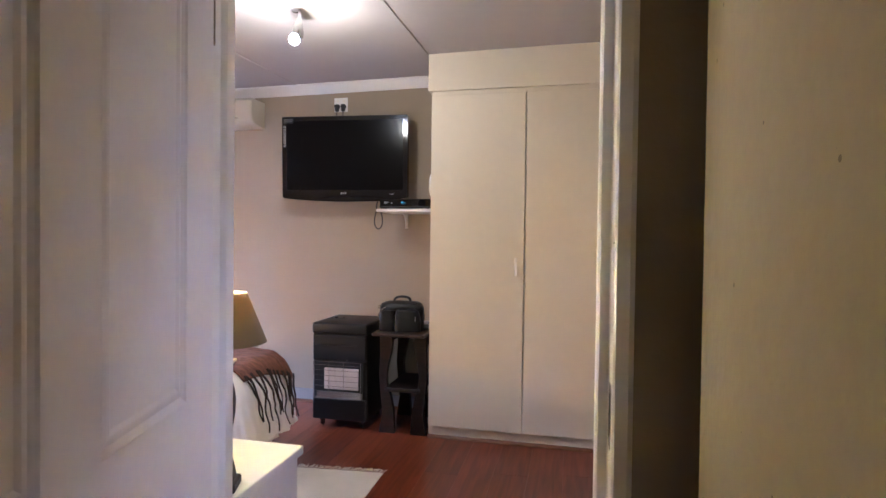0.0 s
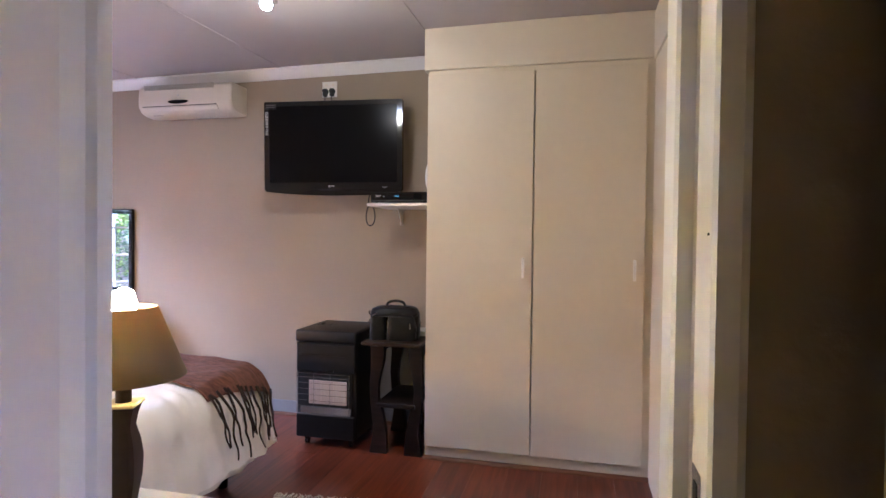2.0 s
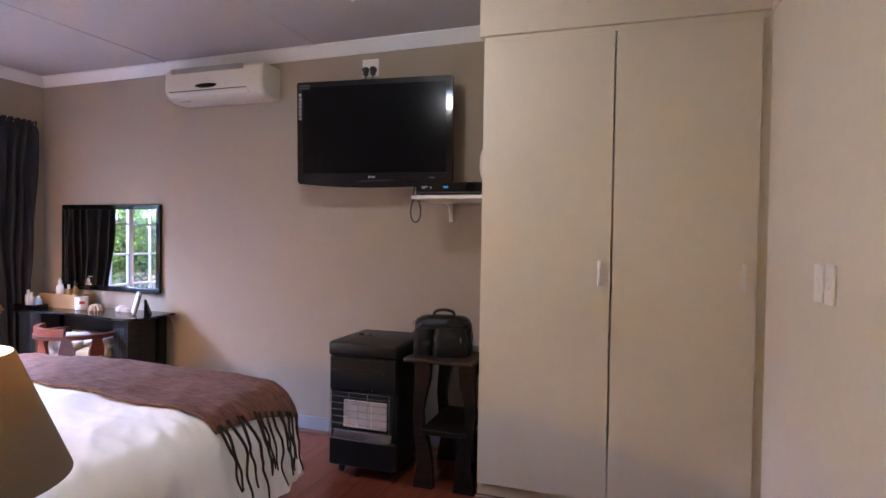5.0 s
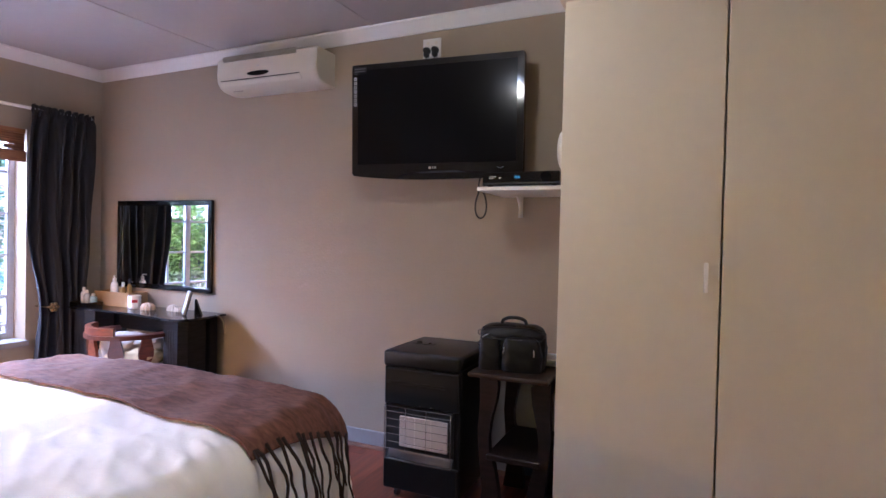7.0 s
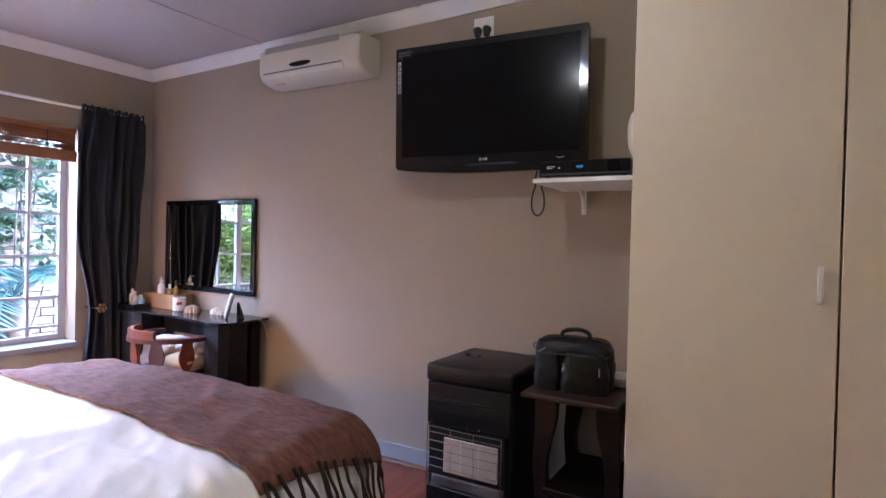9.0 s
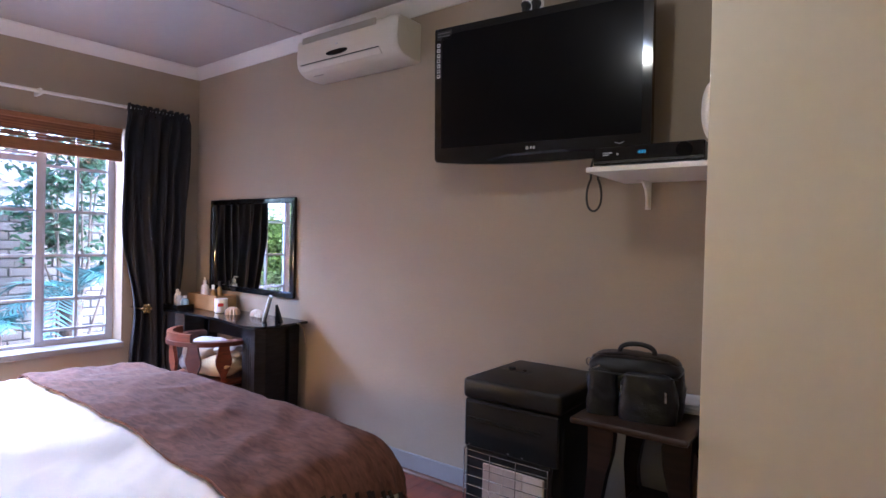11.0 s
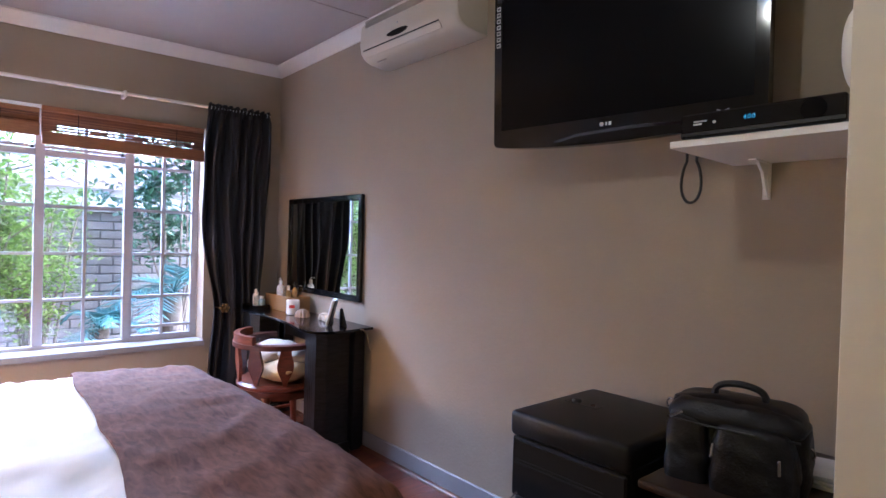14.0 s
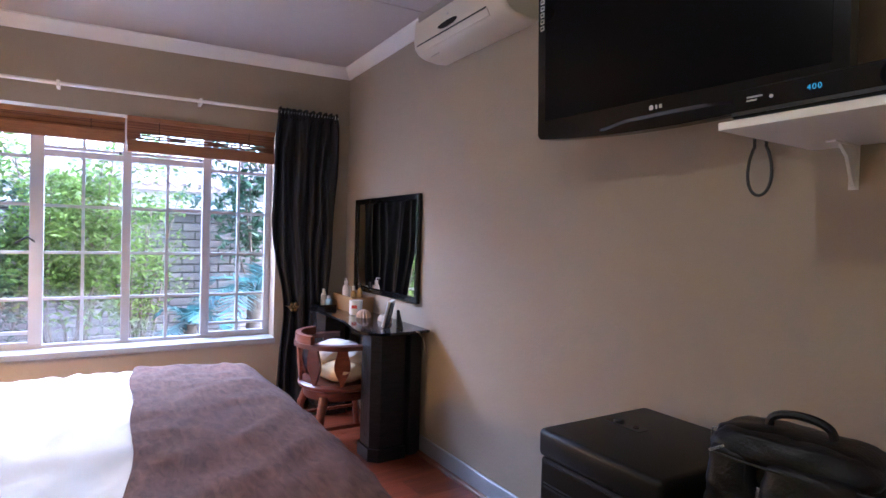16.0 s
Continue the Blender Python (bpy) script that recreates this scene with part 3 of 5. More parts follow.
def curtain():
    ob = thing("curtain", (WX + 0.08, 4.36, 0), "charcoal curtain gathered into folds by a wall holdback", "curtain")

    def fn(u, v):
        z = 2.135 - v * 2.12
        tie = math.exp(-((z - 0.70) / 0.42) ** 2)
        left = 4.145 + 0.035 * math.sin(min(1, (2.1 - z) / 1.4) * 3.14) * -1 + 0.055 * tie
        right = 4.575 - 0.02 * math.sin(z * 2) - 0.015 * tie
        y = left + (right - left) * u
        amp = (0.034 + 0.012 * math.sin(z * 3)) * (1 - 0.25 * tie)
        x = WX + 0.085 + amp * math.sin((u + 0.05 * math.sin(u * 9)) * 5.2 * 2 * math.pi + 1.1 * math.sin(z * 1.6) + 0.5) + 0.009 * math.sin(u * 53 + z * 4)
        if z > 2.07:
            x = WX + 0.082 + 0.018 * math.sin(u * 20 * 2 * math.pi)
        y += 0.006 * math.sin(z * 9 + u * 11)
        return (x, y, z + 0.008 * math.sin(u * 60) * (z > 2.1))

    part("cloth", surface(fn, 120, 60, 0.004), M["curtain"], ob, smooth=True)
    c = Vector((WX + 0.15, 4.262, 0.737))
    hold = part("holdback", tube([(WX, c.y - 0.03, c.z), (c.x - 0.01, c.y - 0.03, c.z), (c.x, c.y, c.z)], 0.005), M["brass"], ob, "brass holdback arm")
    bm = bmesh.new()
    for k in range(7):
        a, r = k * math.pi / 3, 0.024 if k else 0.0
        t = bmesh.new()
        bmesh.ops.create_uvsphere(t, u_segments=10, v_segments=6, radius=0.012)
        bmesh.ops.translate(t, verts=t.verts, vec=c + Vector((0.004, r * math.cos(a), r * math.sin(a))))
        merge(bm, t)
    part("flower", bm, M["brass"], hold, "flower-shaped brass knob", smooth=True)


curtain()

# ---- built-in wardrobe ----
def wardrobe():
    F = 4.170
    ob = thing("wardrobe", (0.4, 4.4, 0), "cream painted built-in wardrobe with two tall flush doors", "wardrobe")
    part("side_panel", box(-0.226, -0.206, F + 0.002, NY, 0, 2.30), M["cream"], ob)
    part("plinth", box(-0.206, EX, F + 0.004, F + 0.02, 0, 0.074), M["cream"], ob)
    part("back", box(-0.206, EX, NY - 0.01, NY, 0.0, CZ), M["cream"], ob)
    part("rail", box(-0.206, EX, F + 0.002, F + 0.02, 2.268, 2.30), M["cream"], ob)
    part("stile", box(1.000, EX, F + 0.002, F + 0.02, 0.074, 2.268), M["cream"], ob)
    part("header", box(-0.248, EX - 0.001, F - 0.02, NY, 2.296, CZ - 0.003, 0.002), M["cream"], ob, "cream bulkhead panel up to the ceiling")
    part("divider", box(0.390, 0.406, F + 0.02, NY - 0.01, 0.074, 2.268), M["cream"], ob)
    for x0, x1, hx in ((-0.224, 0.394, 0.345), (0.401, 0.998, 0.945)):
        door = part("door", box(x0, x1, F - 0.016, F + 0.001, 0.078, 2.264, 0.0018), M["cream"], ob)
        bm = box(hx - 0.008, hx + 0.008, F - 0.046, F - 0.034, 1.092, 1.208, 0.005, 2)
        for z in (1.112, 1.19):
            box(hx - 0.0055, hx + 0.0055, F - 0.036, F - 0.014, z - 0.008, z + 0.008, 0.002, bm=bm)
        part("handle", bm, M["white"], door, "white bow handle", smooth=True)


wardrobe()

unit = thing("wall_speaker", (-0.24, 4.30, 1.59), "oval white plastic wall unit on the wardrobe side", "wall unit")


def egg(u, v):
    a = u * 2 * math.pi
    r = math.sin(v * math.pi / 2)
    k = math.cos(v * math.pi / 2) ** 0.55 if v < 1 else 0.0
    return (-0.226 - 0.052 * k, 4.335 + 0.085 * r * math.cos(a), 1.69 + 0.098 * r * (abs(math.sin(a)) ** 0.8) * (1 if math.sin(a) > 0 else -1))


bm = surface(egg, 32, 12)
bmesh.ops.remove_doubles(bm, verts=bm.verts, dist=0.0005)
part("housing", bm, M["plastic"], unit, smooth=True)
part("indicator", box(-0.2805, -0.2765, 4.318, 4.323, 1.690, 1.695), M["silver"], unit)


# ---- television wall ----
def television():
    x0, x1, z0, z1, yf = -1.472, -0.498, 1.614, 2.233, 4.488
    ob = thing("television", ((x0 + x1) / 2, NY, z0), "black flat-screen television on a wall bracket, switched off", "television")
    c = ((x0 + x1) / 2, yf, (z0 + z1) / 2)
    tilt = (2.0, 0, 4.5)
    bm = bmesh.new()
    n = 24
    outline = [(x0 + 0.006, z1), (x1 - 0.006, z1), (x1, z1 - 0.006)] + [(x1, z0 + 0.02)]
    for i in range(n + 1):
        u = i / n
        outline.append((x1 - 0.012 - (x1 - x0 - 0.024) * u, z0 + 0.006 - 0.026 * math.sin(math.pi * u) ** 0.8))
    outline += [(x0, z0 + 0.02), (x0, z1 - 0.006)]
    extrude(outline, "y", yf, yf + 0.045, bm)
    part("bezel", turn(bm, c, *tilt), M["gloss"], ob)
    part("screen", turn(box(x0 + 0.036, x1 - 0.036, yf - 0.001, yf + 0.004, z0 + 0.068, z1 - 0.032), c, *tilt), M["screen"], ob)
    part("back_cover", turn(box(x0 + 0.07, x1 - 0.07, yf + 0.045, yf + 0.095, z0 + 0.06, z1 - 0.06, 0.02, 2), c, *tilt), M["black"], ob)
    part("wall_bracket", box(-1.12, -0.86, yf + 0.07, NY, 1.80, 2.05, 0.004), M["black"], ob)
    lip = bmesh.new()
    ring = []
    for x, k in ((x0 + 0.28, 0.0), (x0 + 0.38, 0.8), (x0 + 0.52, 1.0), (x1 - 0.34, 1.0), (x1 - 0.22, 0.6), (x1 - 0.16, 0.0)):
        ring.append([lip.verts.new(p) for p in ((x, yf - 0.0035, z0 + 0.004 + 0.022 * k), (x, yf + 0.012, z0 - 0.012 - 0.006 * k), (x, yf + 0.03, z0 + 0.004))])
    for p, q in zip(ring, ring[1:]):
        for i in range(3):
            lip.faces.new((p[i], p[(i + 1) % 3], q[(i + 1) % 3], q[i]))
    lip.faces.new(ring[0])
    lip.faces.new(ring[-1])
    part("speaker_lip", turn(lip, c, *tilt), M["lip"], ob, "glossy chin under the screen")
    bm = lathe((0, 0, 0), [(0.0075, -0.0005), (0.0075, 0.0005)], 16)
    turn(bm, (0, 0, 0), 90)
    bmesh.ops.translate(bm, verts=bm.verts, vec=(c[0] - 0.018, yf - 0.001, z0 + 0.043))
    box(c[0] - 0.004, c[0] + 0.002, yf - 0.0015, yf, z0 + 0.038, z0 + 0.049, bm=bm)
    box(c[0] + 0.008, c[0] + 0.017, yf - 0.0015, yf, z0 + 0.038, z0 + 0.049, bm=bm)
    part("maker_mark", turn(bm, c, *tilt), M["grey"], ob)
    part("sticker", turn(box(x0 + 0.012, x0 + 0.09, yf - 0.001, yf, z1 - 0.052, z1 - 0.012), c, *tilt), M["black"], ob)
    for z in (z1 - 0.022, z1 - 0.036):
        part("sticker_print", turn(box(x0 + 0.016, x0 + 0.082, yf - 0.002, yf - 0.0008, z - 0.003, z + 0.002), c, *tilt), mat_dim, ob)
    for k in range(8):
        z = z1 - 0.075 - k * 0.0235
        if k < 7:
            lab = part("label_icon", turn(box(x0 + 0.011, x0 + 0.029, yf - 0.0015, yf, z - 0.009, z + 0.008), c, *tilt), M["grey"], ob, "small pale sticker icon")
            part("icon_print", turn(box(x0 + 0.015, x0 + 0.025, yf - 0.0022, yf - 0.0012, z - 0.004, z + 0.003), c, *tilt), M["black"], lab)
    part("power_mark", turn(tube([(x1 - 0.135, yf - 0.001, z0 + 0.04), (x1 - 0.118, yf - 0.001, z0 + 0.034), (x1 - 0.10, yf - 0.001, z0 + 0.04)], 0.0012, 5), c, *tilt), M["grey"], ob)


mat_dim = mat("dim_print", (0.12, 0.11, 0.11), 0.6)
television()


def wall_socket():
    ob = thing("wall_socket", (-1.10, NY, 2.33), "white double wall socket with two black plugs", "socket")
    part("plate", box(-1.158, -1.046, NY - 0.011, NY, 2.315, 2.425, 0.003, 2), M["white"], ob)
    for x in (-1.127, -1.075):
        bm = lathe((0, 0, 0), [(0.012, -0.002), (0.012, 0.0), (0.020, 0.001), (0.022, 0.012), (0.016, 0.034), (0.013, 0.036)], 14)
        turn(bm, (0, 0, 0), 90)
        bmesh.ops.translate(bm, verts=bm.verts, vec=(x, NY - 0.011, 2.352))
        box(x - 0.014, x + 0.014, NY - 0.045, NY - 0.012, 2.315, 2.352, 0.006, bm=bm)
        plug = part("plug", bm, M["black"], ob, smooth=True)
        part("cable", tube([(x, NY - 0.03, 2.32), (x, NY - 0.035, 2.26), (x + 0.03, NY - 0.05, 2.15)], 0.0035, 6), M["black"], plug)
    for x in (-1.127, -1.075):
        part("switch", box(x - 0.008, x + 0.008, NY - 0.014, NY - 0.01, 2.392, 2.408, 0.001), M["plastic"], ob)


wall_socket()


def air_conditioner():
    x0, x1 = -2.555, -1.772
    ob = thing("air_conditioner", ((x0 + x1) / 2, NY, 2.192), "cream wall-mounted split air conditioner with a grille", "air conditioner")
    prof = [(NY, 2.417), (NY - 0.165, 2.419), (NY - 0.185, 2.4), (NY - 0.197, 2.395), (NY - 0.203, 2.295), (NY - 0.196, 2.25), (NY - 0.172, 2.221), (NY - 0.135, 2.204), (NY - 0.05, 2.195), (NY, 2.2)]
    bm = bmesh.new()
    rings = []
    cy, cz = NY - 0.08, 2.295
    for x, k in ((x0, 0.90), (x0 + 0.008, 0.965), (x0 + 0.025, 1.0), (x1 - 0.025, 1.0), (x1 - 0.008, 0.965), (x1, 0.90)):
        rings.append([bm.verts.new((x, NY if y == NY else cy + (y - cy) * k, cz + (z - cz) * k)) for y, z in prof])
    n = len(prof)
    for a, b in zip(rings, rings[1:]):
        for i in range(n):
            bm.faces.new((a[i], a[(i + 1) % n], b[(i + 1) % n], b[i]))
    bm.faces.new(rings[0])
    bm.faces.new(rings[-1])
    part("body", bm, M["acplastic"], ob, smooth=True)
    for k in range(7):
        z = 2.377 + k * 0.0052
        part("grille_slat", box(x0 + 0.06, x1 - 0.14, NY - 0.2055, NY - 0.199, z, z + 0.0022), mat_vent, ob)
    part("shadow_gap", box(x0 + 0.045, x1 - 0.12, NY - 0.2015, NY - 0.19, 2.255, 2.2595), M["black"], ob)
    part("louvre", turn(box(x0 + 0.05, x1 - 0.11, NY - 0.2035, NY - 0.198, 2.217, 2.251, 0.002), (0, NY - 0.2, 2.251), 32), M["acplastic"], ob)
    bm = extrude([(-2.205 + 0.085 * math.cos(a), 2.288 + (0.011 if math.sin(a) > 0 else 0.018) * math.sin(a)) for a in [k * math.pi / 12 for k in range(24)]], "y", NY - 0.2065, NY - 0.200)
    part("display_window", bm, M["gloss"], ob, "dark lens-shaped display window")
    part("maker_mark", box(-2.215, -2.202, NY - 0.2045, NY - 0.2, 2.327, 2.335), M["grey"], ob)
    part("label", box(-2.465, -2.385, NY - 0.14, NY - 0.136, 2.201, 2.207), mat_vent, ob)


mat_vent = mat("grey_vent", (0.36, 0.33, 0.28), 0.6)
air_conditioner()


def shelf():
    ob = thing("wall_shelf", (-0.44, NY, 1.51), "white wall shelf on steel brackets beside the wardrobe", "shelf")
    part("board", box(-0.652, -0.228, 4.285, NY, 1.510, 1.528, 0.001), M["white"], ob)
    for x in (-0.553,):
        bm = box(x - 0.011, x + 0.011, NY - 0.004, NY, 1.40, 1.51)
        box(x - 0.011, x + 0.011, NY - 0.125, NY, 1.506, 1.51, bm=bm)
        extrude([(NY - 0.004, 1.404), (NY - 0.022, 1.43), (NY - 0.045, 1.478), (NY - 0.085, 1.506), (NY - 0.004, 1.506)], "x", x - 0.004, x + 0.004, bm)
        b = part("bracket", bm, M["white"], ob)
        for z in (1.412, 1.48):
            part("screw", lathe((x, NY - 0.005, z), [(0.004, -0.003), (0.004, 0.003)], 8), M["grey"], b)


shelf()


def decoder():
    ob = thing("decoder", (-0.44, 4.40, 1.528), "black set-top decoder with a lit channel number", "decoder")
    part("case", box(-0.632, -0.262, 4.302, 4.55, 1.534, 1.598, 0.004), M["gloss"], ob)
    for x in (-0.60, -0.29):
        for y in (4.33, 4.52):
            part("foot", lathe((x, y, 1.528), [(0.012, 0), (0.012, 0.007)], 10), M["black"], ob)
    part("front_band", box(-0.63, -0.264, 4.2995, 4.303, 1.540, 1.548), M["black"], ob)
    cu = bpy.data.curves.new("channel_digits", "FONT")
    cu.body, cu.size, cu.extrude, cu.space_character = "400", 0.0165, 0.0003, 1.2
    cu.materials.append(M["led"])
    tx = new("channel_digits", cu)
    tx.parent = ob
    tx.matrix_basis = Matrix.Translation(-Vector(ob.location)) @ pose(-0.475, 4.3005, 1.567, 90)
    tagged(tx, "glowing cyan channel number")
    for k, (w, z) in enumerate(((0.034, 1.574), (0.022, 1.567))):
        part("maker_print", box(-0.598, -0.598 + w, 4.3008, 4.3025, z, z + 0.004), M["grey"], ob)
    part("dial", turn(lathe((-0.325, 4.302, 1.570), [(0.026, -0.002), (0.026, 0.002)], 24), (-0.325, 4.302, 1.57), 90), M["screen"], ob, smooth=True)
    part("button", turn(lathe((-0.545, 4.302, 1.570), [(0.004, -0.002), (0.004, 0.002)], 10), (-0.545, 4.302, 1.57), 90), M["grey"], ob)
    loop = []
    for k in range(25):
        a = math.radians(125) + math.radians(290) * k / 24
        loop.append((-0.772 - 0.003 * math.sin(a * 2) + 0.030 * math.cos(a), 4.672 + 0.006 * math.cos(a), 1.470 + 0.075 * math.sin(a)))
    loop = [(-0.755, 4.64, 1.66), (-0.783, 4.66, 1.58)] + loop + [(-0.752, 4.665, 1.545), (-0.72, 4.62, 1.552), (-0.66, 4.58, 1.555), (-0.63, 4.54, 1.555)]
    part("cable", tube(loop, 0.0046, 8), M["black"], ob, "looped black cable", smooth=True)


decoder()


# ---- gas heater, table, bag ----
def heater():
    x0, x1, y0, y1 = -1.062, -0.664, 4.150, 4.585
    ob = thing("gas_heater", ((x0 + x1) / 2, (y0 + y1) / 2, 0), "black portable gas heater on castors, unlit", "heater")
    bm = box(x0, x1, y0 + 0.02, y1, 0.055, 0.685, 0.012, 2)
    part("cabinet", bm, M["heater"], ob)
    part("top", box(x0 - 0.004, x1 + 0.004, y0 - 0.006, y1 + 0.004, 0.655, 0.732, 0.016, 3), M["heater"], ob, smooth=True)
    front = box(x0 + 0.004, x1 - 0.004, y0, y0 + 0.03, 0.47, 0.652, 0.006)
    part("front_panel", front, M["heater"], ob)
    for z in (0.642, 0.585, 0.575):
        part("groove", box(x0 + 0.02, x1 - 0.07, y0 - 0.004, y0 + 0.004, z - 0.002, z + 0.002, 0.001), M["heater"], ob)
    part("lower_panel", box(x0 + 0.004, x1 - 0.004, y0, y0 + 0.03, 0.06, 0.205, 0.006), M["heater"], ob)
    part("burner_recess", box(x0 + 0.02, x1 - 0.03, y0 + 0.014, y0 + 0.03, 0.205, 0.47), M["black"], ob)
    for k in range(3):
        a = x0 + 0.088 + k * 0.084
        part("ceramic_plaque", box(a, a + 0.0825, y0 + 0.004, y0 + 0.016, 0.272, 0.418, 0.002), M["ceramic"], ob, "pale ceramic burner plaque")
    part("reflector", turn(box(x0 + 0.03, x1 - 0.03, y0 - 0.004, y0 + 0.0, 0.212, 0.262), (0, y0, 0.212), -25), M["chrome"], ob)
    guard = part("guard", tube([(x0 + 0.022, y0 - 0.002, 0.475), (x0 + 0.022, y0 - 0.022, 0.468), (x0 + 0.022, y0 - 0.022, 0.215), (x0 + 0.022, y0 - 0.002, 0.205)], 0.003, 6), M["chrome"], ob, "chrome wire guard")
    part("guard_end", tube([(x1 - 0.03, y0 - 0.002, 0.475), (x1 - 0.03, y0 - 0.022, 0.468), (x1 - 0.03, y0 - 0.022, 0.215), (x1 - 0.03, y0 - 0.002, 0.205)], 0.003, 6), M["chrome"], guard)
    for z in (0.468, 0.444, 0.408, 0.372, 0.336, 0.300, 0.264, 0.215):
        part("wire", tube([(x0 + 0.022, y0 - 0.022, z), ((x0 + x1) / 2, y0 - 0.026, z), (x1 - 0.03, y0 - 0.022, z)], 0.0015, 5), M["chrome"], guard)
    for x in (x0 + 0.135, x1 - 0.155):
        part("wire", tube([(x, y0 - 0.024, 0.468), (x, y0 - 0.024, 0.264)], 0.0015, 5), M["chrome"], guard)
    for x in (x0 + 0.03, x0 + 0.2, x1 - 0.14):
        part("screw", turn(lathe((x, y0 - 0.002, 0.482), [(0.005, -0.002), (0.003, 0.003)], 8), (x, y0 - 0.002, 0.482), 90), M["chrome"], ob)
    panel = part("control_recess", box(-1.02, -0.90, 4.36, 4.40, 0.7305, 0.7345, 0.001), M["black"], ob, "small dark control recess on top")
    part("knob", lathe((-0.985, 4.38, 0.733), [(0.016, 0), (0.015, 0.01), (0.012, 0.012)], 14), M["black"], panel, smooth=True)
    part("igniter", lathe((-0.925, 4.38, 0.733), [(0.009, 0), (0.008, 0.006)], 12), M["tassel"], panel)
    for x in (x0 + 0.05, x1 - 0.05):
        for y in (y0 + 0.07, y1 - 0.06):
            fork = part("castor", box(x - 0.014, x + 0.014, y - 0.015, y + 0.015, 0.035, 0.058), M["black"], ob)
            part("wheel", turn(lathe((x, y, 0.022), [(0.022, -0.009), (0.022, 0.009)], 14), (x, y, 0.022), 0, 90), M["black"], fork, smooth=True)


heater()


def side_table():
    ob = thing("side_table", (-0.42, 4.38, 0), "dark carved side table with a brown mottled top", "table")
    bm = box(-0.602, -0.238, 4.08, 4.66, 0.668, 0.690, 0.009, 3)
    part("tabletop", bm, M["stone"], ob)

    def leg_prof(x, flip):
        pts = [(0.0, 0.668), (0.075, 0.668), (0.088, 0.63), (0.082, 0.56), (0.060, 0.47), (0.048, 0.39), (0.052, 0.33), (0.078, 0.25), (0.10, 0.14), (0.108, 0.0), (0.0, 0.0), (0.022, 0.14), (0.006, 0.28), (-0.004, 0.40), (0.004, 0.54)]
        return [(x + flip * u, z) for u, z in pts]

    for y in (4.165, 4.56):
        part("end_panel", extrude(leg_prof(-0.572, 1), "y", y, y + 0.04), M["darkwood"], ob)
        part("end_panel", extrude(leg_prof(-0.245, -1), "y", y, y + 0.04), M["darkwood"], ob)
    for x in (-0.555, -0.275):
        part("side_rail", box(x, x + 0.022, 4.205, 4.56, 0.60, 0.668), M["darkwood"], ob)
    part("lower_shelf", box(-0.53, -0.285, 4.15, 4.60, 0.285, 0.312, 0.004), M["darkwood"], ob)


side_table()


